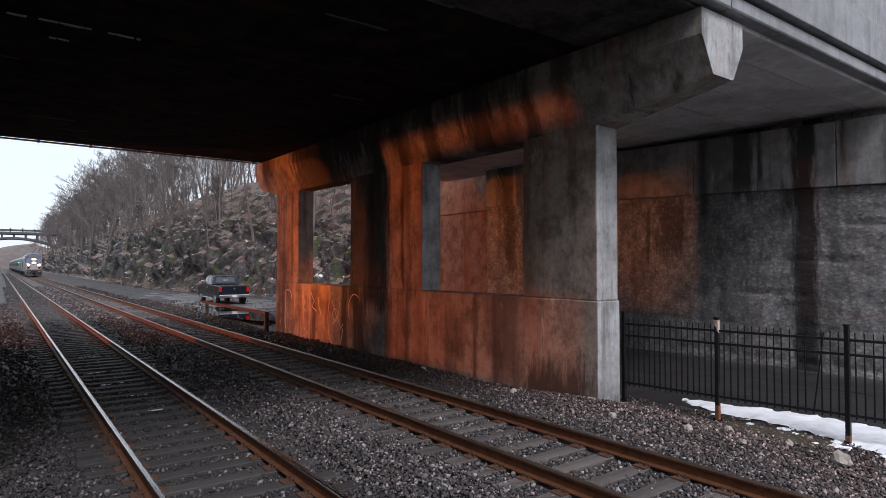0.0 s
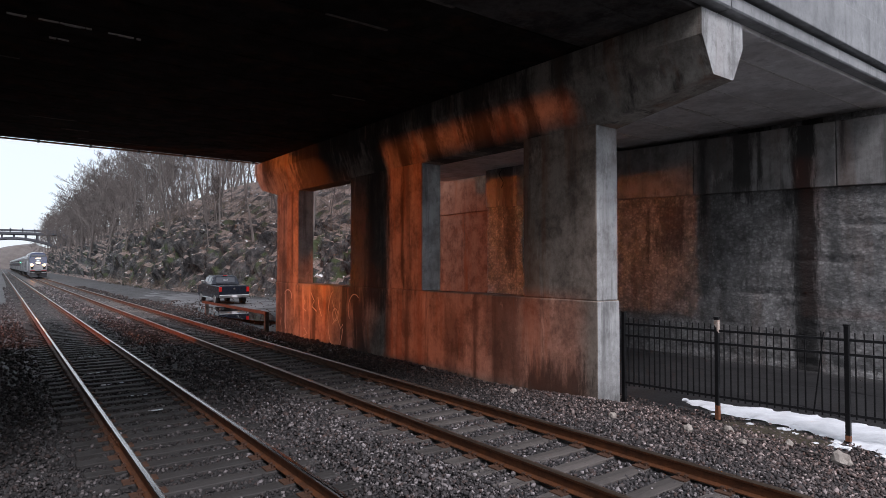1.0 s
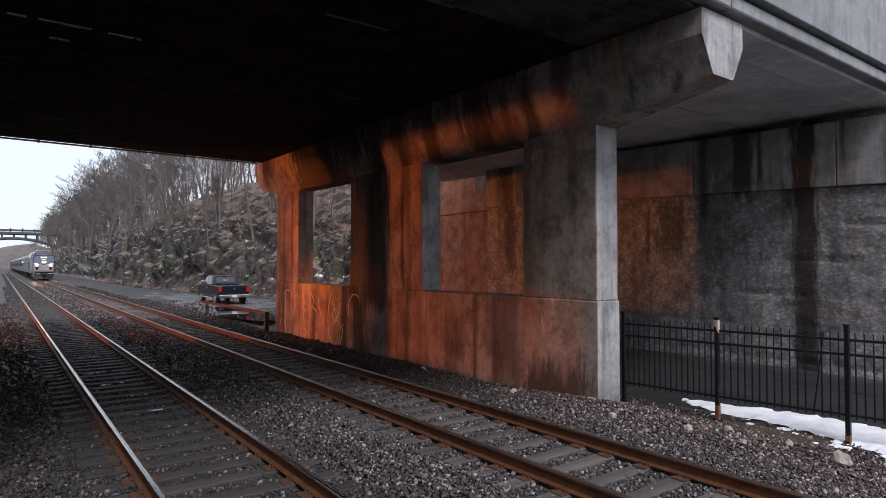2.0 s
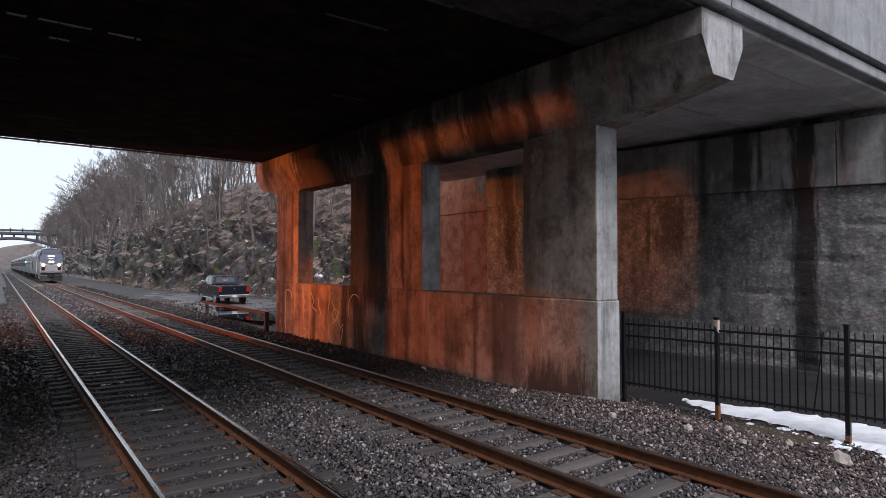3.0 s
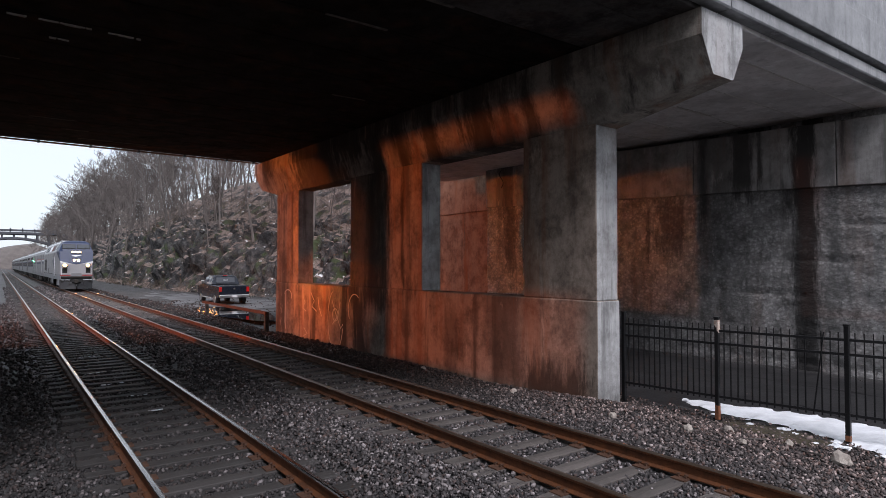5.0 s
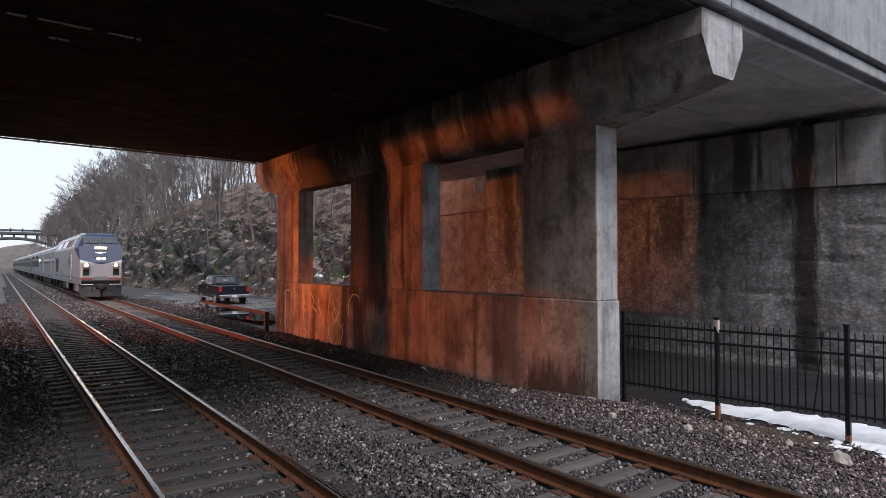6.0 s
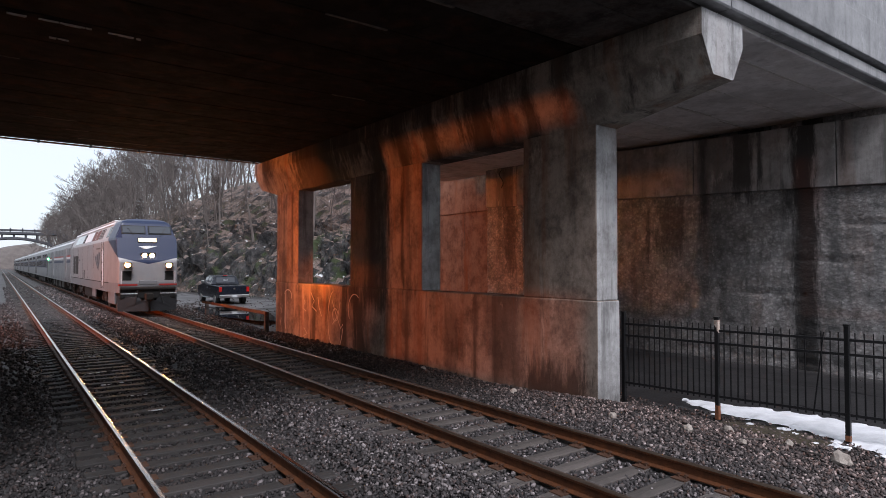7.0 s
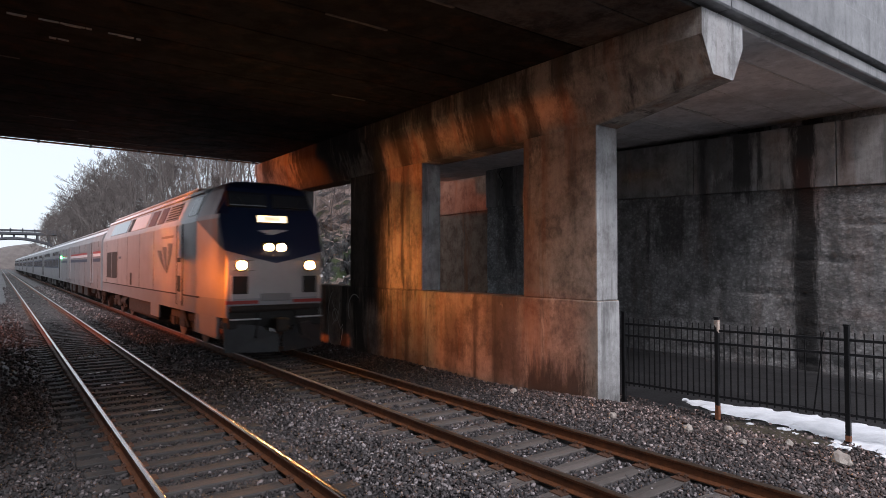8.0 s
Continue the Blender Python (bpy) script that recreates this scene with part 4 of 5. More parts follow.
        for i in range(6):
            bm.faces.new((front[i], front[(i + 1) % 6], back[(i + 1) % 6], back[i]))
        part("plow", bm, M_PLOW, loco, "dark grey snow plow blade")
        part("air_hose", tube((s * 0.5, -0.1, 1.15), (s * 0.62, -0.24, 0.5), 0.03, sides=6), M_RUBBER, loco)
        part("grab_iron", tube((s * 0.5, -0.20, 0.98), (s * 1.25, -0.16, 0.98), 0.018, sides=6), M_PALE, loco)
    bm = box(-0.17, 0.17, -0.62, 0.1, 0.70, 0.98, 0.05)
    box(-0.24, 0.10, -0.74, -0.5, 0.66, 1.02, 0.06, bm)
    part("coupler", bm, M_UNDER, loco, "dark steel knuckle coupler")
    part("chin_plate", box(-0.42, 0.42, -0.03, 0.01, 1.42, 1.62, 0.02), M_SILVER, loco, "pale panel over the coupler")
    # side fittings; the two sides are alike
    for s in (-1, 1):
        x = s * 1.5
        door = part("cab_door", box(x - 0.012, x + 0.012, 3.75, 4.35, 1.2, 3.55, 0.01), M_LOCO, loco)
        part("door_gap", box(x - 0.016, x + 0.016, 3.66, 3.74, 1.15, 3.6, 0.006), M_UNDER, loco)
        part("door_gap", box(x - 0.016, x + 0.016, 4.36, 4.44, 1.15, 3.6, 0.006), M_UNDER, loco)
        part("step_well", box(x - 0.014, x + 0.014, 3.8, 4.3, 1.55, 2.05, 0.01), M_RUBBER, door)
        part("step_well", box(x - 0.014, x + 0.014, 3.8, 4.3, 2.45, 2.6, 0.01), M_RUBBER, door)
        part("handrail", tube((x + s * 0.05, 3.6, 1.3), (x + s * 0.05, 3.6, 3.2), 0.02, sides=6), M_PALE, loco)
        part("intake_panel", box(x - 0.014, x + 0.014, 16.2, 19.3, 1.75, 3.0, 0.01), M_UNDER, loco, "dark intake screen")
        part("panel_bar", box(x - 0.02, x + 0.02, 17.7, 17.8, 1.75, 3.0, 0.006), M_SILVER, loco)
        part("fuel_gauge", box(x - 0.02, x + 0.02, 12.3, 12.6, 1.55, 2.05, 0.01), M_UNDER, loco)
        part("sill_line", box(x - 0.010, x + 0.010, 1.9, 20.9, 1.46, 1.50), M_UNDER, loco)
        for k, y in enumerate((7.9, 10.6, 13.4, 16.0, 19.5)):
            part("panel_seam", box(x - 0.006, x + 0.006, y, y + 0.02, 1.5, 3.6), M_UNDER, loco)
        # sloping upper panels
        tilt = math.degrees(math.atan2(0.2775, 0.70))
        for y0, y1, mt, nm in ((4.6, 6.2, M_SILVER, "louver"), (6.6, 7.6, M_BROWN, "grille"), (8.0, 9.2, M_BROWN, "grille"), (13.0, 13.6, M_UNDER, "grille"), (9.6, 12.8, M_PALE, "vent_panel"), (14.0, 18.6, M_CABGLASS, "vent_panel")):
            mm = pose(s * 1.345, 0, 4.07, 0, -s * tilt, 0)
            pn = part(nm, box(-0.012, 0.02 if s > 0 else 0.012, y0, y1, -0.30, 0.30, 0.008, m=mm), mt, loco)
            if nm == "louver":
                me = mesh_of("slat", box(-0.03, 0.03, y0 + 0.05, y1 - 0.05, -0.014, 0.014), M_UNDER)
                for i in range(6):
                    piece("slat", me, pn, mm @ pose(0, 0, -0.24 + i * 0.095))
        # emblem: curved slate blades, and a bar where there is writing
        for i in range(3):
            top_y = 5.05 + 0.80 * i
            front = [(top_y + (5.75 - top_y) * u ** 1.6, 3.06 - 0.10 * i - (0.98 - 0.10 * i) * u) for u in (0, 0.2, 0.4, 0.6, 0.8, 1.0)]
            back = [(y + 0.58 * (1 - u) ** 0.8 + 0.05, z + 0.02) for (y, z), u in zip(front, (0, 0.2, 0.4, 0.6, 0.8, 1.0))][::-1]
            part("side_emblem", prism(front + back, "x", x - 0.006, x + 0.006), M_LOGO, loco)
        part("lettering_bar", box(x - 0.006, x + 0.006, 4.9, 6.6, 3.24, 3.32), M_WHEEL, loco)
        part("lettering_bar", box(x - 0.006, x + 0.006, 15.0, 15.7, 2.66, 2.76), M_LOGO, loco)
    # tank, skirts and trucks
    bm = box(-1.3, 1.3, 8.2, 14.2, 0.35, 1.05, 0.12)
    part("fuel_tank", bm, M_UNDER, loco, "grimy fuel tank")
    for s in (-1, 1):
        part("skirt", box(s * 1.36 - 0.05, s * 1.36 + 0.05, 0.5, 2.6, 0.45, 1.04, 0.03), M_LOCO, loco)
        part("skirt", box(s * 1.42 - 0.04, s * 1.42 + 0.04, 7.2, 8.6, 0.55, 1.04, 0.03), M_LOCO, loco)
        part("air_tank", tube((s * 1.2, 14.4, 0.75), (s * 1.2, 15.6, 0.75), 0.2, sides=14), M_UNDER, loco)
    add_truck(loco, 4.9, 2.75)
    add_truck(loco, 17.4, 2.75)
    # roof gear
    part("horn", tube((0.2, 9.6, 4.86), (0.2, 9.0, 4.86), 0.04, 0.08, 10), M_UNDER, loco)
    part("antenna_dome", box(-0.3, 0.1, 5.2, 5.6, 4.78, 4.86, 0.03), M_UNDER, loco)
    part("end_diaphragm", box(-0.6, 0.6, 21.0, 21.25, 1.1, 3.4, 0.05), M_RUBBER, loco)
    return loco


loco = build_loco()


def car_shell(length):
    shape = [(1.5, 1.0), (1.52, 1.4), (1.52, 3.3), (1.50, 3.7), (1.40, 4.02), (1.15, 4.24), (0.7, 4.36), (0.0, 4.40)]
    ring = shape + [(-x, z) for x, z in shape[-2::-1]]
    return loft([[(x, y, z) for x, z in ring] for y in (0.0, length)])


def car_shared(car, length):
    part("roof_edge", prism([(-1.42, 4.02), (-1.40, 4.06), (-1.14, 4.28), (-1.13, 4.24)], "y", 0.05, length - 0.05), M_ROOF, car, "pale roof edge")
    part("roof", box(-1.1, 1.1, 0.1, length - 0.1, 4.33, 4.44, 0.05), M_ROOF, car, "pale roof")
    part("end_diaphragm", box(-0.6, 0.6, -0.3, 0.0, 1.1, 3.5, 0.04), M_RUBBER, car, "black end diaphragm")
    part("underframe", box(-1.2, 1.2, 5.2, length - 5.2, 0.62, 1.02, 0.05), M_UNDER, car)
    for y0, w in ((7.0, 2.0), (10.2, 2.6), (14.5, 1.8), (17.2, 1.5)):
        part("equipment_box", box(-1.4, -0.5, y0, y0 + w, 0.42, 1.02, 0.05), M_UNDER, car)
    add_truck(car, 3.2, 2.6)
    add_truck(car, length - 3.2, 2.6)


def build_baggage(length=25.6):
    car = empty("baggage_car", "silver baggage car with a red and blue stripe", "railway car", group="cars of the train")
    part("body", car_shell(length), M_SILVER, car)
    for s in (-1, 1):
        x = s * 1.52
        part("red_stripe", box(x - 0.006, x + 0.006, 0.3, length - 0.3, 3.02, 3.14), M_RED, car)
        part("white_stripe", box(x - 0.007, x + 0.007, 0.3, length - 0.3, 2.86, 3.02), M_PALE, car)
        part("blue_stripe", box(x - 0.006, x + 0.006, 0.3, length - 0.3, 2.56, 2.74), M_BLUEBAND, car)
        for y in (3.4, 16.8):
            part("door_jamb", box(x - 0.05, x + 0.05, y, y + 0.12, 1.3, 3.75, 0.02), M_SILVER, car)
            part("door_recess", box(x - 0.012, x + 0.012, y + 0.12, y + 0.8, 1.3, 3.7, 0.01), M_UNDER, car)
            part("sliding_door", box(x - 0.03, x + 0.03, y + 0.9, y + 2.6, 1.3, 3.7, 0.02), M_SILVER, car)
        for k in range(8):
            part("panel_seam", box(x - 0.005, x + 0.005, 1.2 + k * 3.2, 1.23 + k * 3.2, 1.1, 3.7), M_UNDER, car)
    car_shared(car, length)
    part("green_lamp", box(-1.62, -1.50, length - 0.55, length - 0.3, 2.92, 3.14, 0.04), M_GREEN, car, "green glowing side lamp")
    return car


def build_coach(length=25.6):
    car = empty("passenger_car", "silver sleeping car with two rows of dark windows", "railway car", group="cars of the train")
    part("body", car_shell(length), M_SILVER, car)
    low = mesh_of("window", box(-0.012, 0.012, 0, 1.5, 2.2, 2.9, 0.01), M_DARKGLASS)
    high = mesh_of("upper_window", box(-0.012, 0.012, 0, 1.3, 3.25, 3.62, 0.01), M_DARKGLASS)
    for s in (-1, 1):
        x = s * 1.523
        part("window_band", box(x - 0.006, x + 0.006, 2.2, length - 2.2, 2.1, 3.0), M_BLUEBAND, car)
        for k in range(11):
            piece("window", low, car, pose(x, 2.6 + k * 1.9, 0))
            if k not in (4, 5):
                piece("upper_window", high, car, pose(x, 2.7 + k * 1.9, 0))
        for y in (0.7, length - 1.5):
            part("door", box(x - 0.012, x + 0.012, y, y + 0.8, 1.2, 3.4, 0.01), M_UNDER, car, "dark vestibule door")
    car_shared(car, length)
    return car


cars = [build_baggage(), build_coach()]
for i in range(6):
    cars.append(copy_thing(cars[1], pose(0, 0, 0)))


# ---------------------------------------------------------------- fence, guard rail, truck, snow
M_FLAKE = mat("peeling_paint", (0.62, 0.55, 0.48), 0.8, dark=(0.16, 0.055, 0.03), scale=22, fine=80)


def build_fence():
    posts = [(10.26, 7.72), (10.50, 5.88), (10.86, 3.93), (11.22, 1.98), (11.58, 0.03)]
    fence = empty("iron_fence", "black iron picket fence with rust-flaked posts", "fence")
    gz = -0.42
    for i, (x, y) in enumerate(posts):
        p = part("post", box(x - 0.035, x + 0.035, y - 0.035, y + 0.035, gz - 0.1, 1.40, 0.006), M_IRON, fence)
        part("post_cap", box(x - 0.045, x + 0.045, y - 0.045, y + 0.045, 1.40, 1.43, 0.01), M_IRON, p)
        if i in (1, 2):
            part("rust_patch", rough_up(box(x - 0.038, x + 0.038, y - 0.038, y + 0.038, gz, -0.16 if i == 1 else gz + 0.10, 0.01), 0.05, 0.004), M_RUST, p, "flaking orange rust")
        if i == 1:
            part("rust_patch", rough_up(box(x - 0.038, x + 0.038, y - 0.038, y + 0.038, 1.14, 1.38, 0.01), 0.05, 0.008), M_FLAKE, p, "peeling pale paint over rust")
    picket = box(-0.0115, 0.0115, -0.0115, 0.0115, -0.06, 1.30)
    for v in picket.verts:
        if v.co.z > 1:
            v.co.x *= 0.6
            v.co.y *= 0.6
    me = mesh_of("picket", picket, M_IRON)
    rng = random.Random(8)
    for (x0, y0), (x1, y1) in zip(posts, posts[1:]):
        for z in (0.0, 0.95, 1.18):
            d = Vector((x1 - x0, y1 - y0, 0))
            a = math.degrees(math.atan2(d.y, d.x))
            part("fence_rail", box(0.03, d.length - 0.03, -0.018, 0.018, z - 0.021, z + 0.021, 0.004, m=pose(x0, y0, 0, 0, 0, a)), M_IRON, fence)
        for k in range(1, 17):
            u = k / 17
            bent = 7 if (k == 13 and y0 < 6 and y0 > 5) else rng.uniform(-0.4, 0.4)
            piece("picket", me, fence, pose(x0 + (x1 - x0) * u, y0 + (y1 - y0) * u, 0, bent, rng.uniform(-0.4, 0.4), 0))


build_fence()


def build_guard():
    g = empty("guard_rail", "low rusty steel guard rail on short posts", "guard rail")
    part("beam", prism([(8.74, 0.36), (8.80, 0.36), (8.84, 0.40), (8.80, 0.43), (8.84, 0.47), (8.74, 0.49)], "y", 24.0, 33.4), M_RAIL_SIDE, g, "rusty rail with a worn edge")
    for y in (24.3, 33.1):
        part("post", box(8.82, 8.98, y - 0.09, y + 0.09, -0.8, 0.46, 0.01), M_TIE, g, "dark wooden post")


build_guard()

M_CARPAINT = mat("dark_blue_car_paint", (0.012, 0.016, 0.026), 0.22, 0.2, amount=0.3, scale=1.5, bump=0.02)
M_CHROME = mat("dull_chrome", (0.55, 0.55, 0.56), 0.3, 1.0, amount=0.3, scale=8, bump=0.03)
M_PALE_SIGN = mat("pale_plastic", (0.6, 0.62, 0.66), 0.5, amount=0.15)
M_TAIL = mat("red_tail_lens", (0.40, 0.012, 0.012), 0.25, amount=0.3)
M_TRUCKGLASS = glass("truck_glass", (0.03, 0.035, 0.045), 0.05)


def build_truck():
    """A crew-cab pickup seen from behind; local y points to its front."""
    t = empty("pickup_truck", "dark blue pickup truck parked beside the rock cut", "truck", pose(12.45, 39.9, -0.235, 0, 0, -1.5))
    # lower body with bed
    low = [(0.0, 0.55), (0.03, 1.26), (4.40, 1.30), (5.55, 1.20), (5.76, 1.0), (5.78, 0.5), (5.2, 0.42), (0.45, 0.42)]
    bm = prism(low, "x", -0.97, 0.97, bevel=0.05)
    body = part("body", bm, M_CARPAINT, t)
    part("bed_floor", box(-0.8, 0.8, 0.12, 1.95, 1.262, 1.268), M_RUBBER, t)
    # cab with inward-leaning sides
    bm = bmesh.new()
    prof = [(2.0, 1.27), (2.22, 1.84), (2.7, 1.93), (3.75, 1.90), (4.5, 1.27)]
    rows = []
    for s in (-1, 1):
        rows.append([bm.verts.new((s * (0.95 if z < 1.4 else 0.74), y, z)) for y, z in prof])
    bm.faces.new(rows[0])
    bm.faces.new(rows[1][::-1])
    for i in range(5):
        bm.faces.new((rows[0][i], rows[1][i], rows[1][(i + 1) % 5], rows[0][(i + 1) % 5]))
    bmesh.ops.bevel(bm, geom=bm.edges[:], offset=0.05, segments=2, affect="EDGES")
    part("cab", bm, M_CARPAINT, t)
    part("rear_window", box(-0.62, 0.62, -0.02, 0.012, -0.20, 0.20, 0.02, m=pose(0, 2.085, 1.58, -21)), M_TRUCKGLASS, t)
    for s in (-1, 1):
        for y0, y1 in ((2.45, 3.1), (3.2, 3.95)):
            part("side_window", box(-0.012, 0.012, y0, y1, -0.17, 0.19, 0.02, m=pose(s * 0.838, 0, 1.60, 0, -s * 18, 0)), M_TRUCKGLASS, t)
        part("tail_light", box(s * 0.88 - 0.09, s * 0.88 + 0.09, -0.03, 0.06, 0.86, 1.18, 0.02), M_TAIL, t, "red tail lamp")
        part("mirror", box(s * 1.02 - 0.1, s * 1.02 + 0.1, 4.0, 4.12, 1.33, 1.55, 0.03), M_CHROME, t, "pale side mirror")
        part("door_handle", box(s * 0.975 - 0.012, s * 0.975 + 0.012, 2.9, 3.08, 1.08, 1.12, 0.005), M_CHROME, t)
        part("running_board", box(s * 0.96 - 0.07, s * 0.96 + 0.07, 1.9, 4.2, 0.38, 0.45, 0.02), M_CHROME, t)
        for y in (1.05, 4.75):
            w = part("wheel", tube((s * 0.72, y, 0.38), (s * 0.97, y, 0.38), 0.39, sides=26), M_RUBBER, t, "black tyre")
            part("rim", tube((s * 0.93, y, 0.38), (s * 0.985, y, 0.38), 0.25, sides=18), M_CHROME, w, "dull alloy rim")
    part("tailgate", box(-0.78, 0.78, -0.02, 0.03, 0.72, 1.24, 0.02), M_CARPAINT, t)
    part("tailgate_emblem", tube((0, -0.02, 1.06), (0, -0.04, 1.06), 0.07, sides=14), M_CHROME, t)
    part("rear_bumper", box(-0.95, 0.95, -0.14, 0.05, 0.48, 0.68, 0.04), M_CHROME, t, "chrome rear bumper")
    part("number_plate", box(-0.16, 0.16, -0.155, -0.135, 0.50, 0.64, 0.004), M_PALE_SIGN, t, "pale plate")
    part("brake_lamp", box(-0.14, 0.14, 2.16, 2.22, 1.87, 1.91, 0.008), M_TAIL, t)
    part("dash_card", box(-0.15, 0.15, 2.06, 2.07, 1.5, 1.6), M_PALE_SIGN, t)


build_truck()


def build_patch(name, label, category, points, z, material, rise, kind=""):
    """A low, uneven patch lying on the ground, with a ragged edge."""
    cx, cy = sum(p[0] for p in points) / len(points), sum(p[1] for p in points) / len(points)
    edge = []
    for (x0, y0), (x1, y1) in zip(points, points[1:] + points[:1]):
        for i in range(14):
            u = i / 14
            x, y = x0 + (x1 - x0) * u, y0 + (y1 - y0) * u
            w = noise.noise_vector(Vector((x * 2.3, y * 2.3, z))) + 0.6 * noise.noise_vector(Vector((x * 7, y * 7, z)))
            edge.append((x + w.x * 0.15, y + w.y * 0.17))
    bm = bmesh.new()
    rings = []
    for f in (1.0, 0.93, 0.7, 0.4):
        ring = []
        for x, y in edge:
            px, py = cx + (x - cx) * f, cy + (y - cy) * f
            up = rise * (1 - f) ** 0.5 * (1 + 0.5 * noise.noise(Vector((px * 2, py * 2, 5)))) if rise else 0.0
            ring.append(bm.verts.new((px, py, (height(px, py) - 0.02 + up) if rise else z)))
        rings.append(ring)
    k = len(edge)
    for a, b in zip(rings, rings[1:]):
        for i in range(k):
            bm.faces.new((a[i], a[(i + 1) % k], b[(i + 1) % k], b[i]))
    bm.faces.new(rings[-1])
    ob = part(name, bm, material, smooth=True)
    tagged(ob, label, category, kind=kind)


M_MUD = mat("dark_wet_mud", (0.034, 0.033, 0.035), 0.5, dark=(0.012, 0.012, 0.013), scale=1.2, fine=18, bump=0.6, depth=0.03, spec=0.4)
build_patch("muddy_path", "dark wet mud between the fence and the abutment", "path", [(11.0, 9.0), (10.9, 7.2), (11.6, 4.0), (11.6, -2.0), (17.4, -3.0), (17.45, 8.0), (17.4, 19.5), (10.4, 19.5)], 0, M_MUD, 0.11, "structure")


def build_snow():
    """Old snow along the fence: a ragged strip, thin at its edges, and a few scraps left beside it."""
    near = ((7.2, 11.45), (6.6, 11.2), (6.0, 11.12), (5.3, 11.12), (4.6, 11.02), (3.9, 10.8), (3.2, 10.55), (1.0, 10.2))
    wide = ((7.2, 0.1), (6.6, 0.55), (6.0, 0.9), (5.0, 1.15), (4.0, 1.5), (3.0, 2.0), (1.0, 2.3))
    line = lambda y, knots: blend_at(-y, [(-a, b) for a, b in knots])
    bm = bmesh.new()
    rows = []
    for i in range(150):
        y = 7.2 - 6.2 * i / 149
        e = [0.12 * noise.noise(Vector((y * 1.7, k, 0))) + 0.10 * noise.noise(Vector((y * 5.3, k, 4))) + 0.05 * noise.noise(Vector((y * 14, k, 9))) for k in (3, 8)]
        x0, w = line(y, near) + e[0], max(0.04, line(y, wide) + e[1])
        row = []
        for j in range(15):
            u = j / 14
            x = x0 + w * u
            up = 0.05 * (4 * u * (1 - u)) ** 0.5 + 0.03 * noise.noise(Vector((x * 3, y * 3, 2))) + 0.02
            row.append(bm.verts.new((x, y, height(x, y) + max(-0.03, up))))
        rows.append(row)
    for a, b in zip(rows, rows[1:]):
        for j in range(14):
            bm.faces.new((a[j], a[j + 1], b[j + 1], b[j]))
    tagged(part("snow_strip", bm, M_SNOW, smooth=True), "strip of old snow lying along the iron fence", "snow")
    rng = random.Random(44)
    for k in range(16):
        y = rng.uniform(2.4, 6.2)
        x, r = line(y, near) - rng.uniform(0.1, 0.55), rng.uniform(0.04, 0.13)
        bm = bmesh.new()
        bmesh.ops.create_icosphere(bm, subdivisions=2, radius=r)
        for v in bm.verts:
            v.co *= 0.8 + 0.5 * noise.noise(v.co * 14 + Vector((k, 0, 0)))
            v.co.z *= 0.3
        scrap = part("snow_scrap", bm, M_SNOW)
        scrap.matrix_basis = pose(x, y, height(x, y) + 0.03, 0, 0, rng.uniform(0, 180))
        tagged(scrap, "small scrap of old snow on the gravel shoulder", "snow", "snow scraps by the fence")


build_snow()
M_SOIL = mat("dark_mossy_soil", (0.075, 0.058, 0.034), 0.9, dark=(0.022, 0.018, 0.012), scale=5, fine=45, bump=0.9, depth=0.04)
build_patch("bare_soil", "dark mossy soil at the foot of the fence", "soil", [(10.95, 6.0), (10.35, 5.9), (10.0, 5.2), (9.95, 4.5), (10.2, 3.9), (10.75, 3.9), (11.0, 4.9)], 0, M_SOIL, 0.075, "structure")
M_YARD = mat("wet_yard_gravel", (0.17, 0.168, 0.175), 0.5, dark=(0.022, 0.021, 0.022), scale=0.45, fine=14, bump=0.9, depth=0.06, spec=0.5)
build_patch("yard", "wet grey gravel yard beside the track", "yard", [(8.4, 25.2), (8.4, 38.0), (9.2, 60.0), (11.5, 72.0), (14.5, 60.0), (17.5, 44.0), (18.8, 32.0), (16.0, 25.5)], 0, M_YARD, 0.035, "structure")
M_WATER = glass("puddle_water", (0.012, 0.012, 0.012), 0.03)
build_patch("puddle", "shallow puddle mirroring the truck and the sky", "puddle", [(9.7, 27.2), (9.1, 29.5), (8.75, 33.0), (9.1, 37.0), (10.2, 39.2), (11.7, 36.5), (11.9, 33.0), (11.3, 29.8), (10.6, 27.4)], -0.185, M_WATER, 0, "structure")


# Unseen lamp fixtures; all but the first stand for added patch lights.
def build_floodlight(eye, aim):
    yard = eye[0] < -10
    f = empty("yard_lamp" if yard else "floodlight", "assumed orange yard lamp on a steel post, out of view" if yard else "added black fill lamp on a post, out of view", "lamp")
    m = pose(*eye, 0, 0, math.degrees(math.atan2(aim[1] - eye[1], aim[0] - eye[0])))
    part("housing", box(-0.16, -0.02, -0.24, 0.24, -0.24, 0.24, 0.03, m=m), M_IRON, f)
    if yard:
        part("post", tube((eye[0] - 0.2, eye[1], -0.5), (eye[0] - 0.2, eye[1], eye[2]), 0.07, sides=12), M_IRON, f)
    else:
        part("post", tube((eye[0] - 0.2, eye[1], -0.5), (eye[0] - 0.2, eye[1], eye[2]), 0.06, sides=12), M_IRON, f)
        part("visor", box(-0.15, 0.4, -0.3, 0.3, 0.24, 0.26, m=m), M_IRON, f)


for eye, aim, power, wide, spread in FLOODS:
    build_floodlight(eye, aim)


# ---------------------------------------------------------------- chalk scribbles on the pier
M_CHALK = mat("chalk_paint", (0.62, 0.58, 0.52), 0.9, dark=(0.38, 0.34, 0.30), scale=30, bump=0)


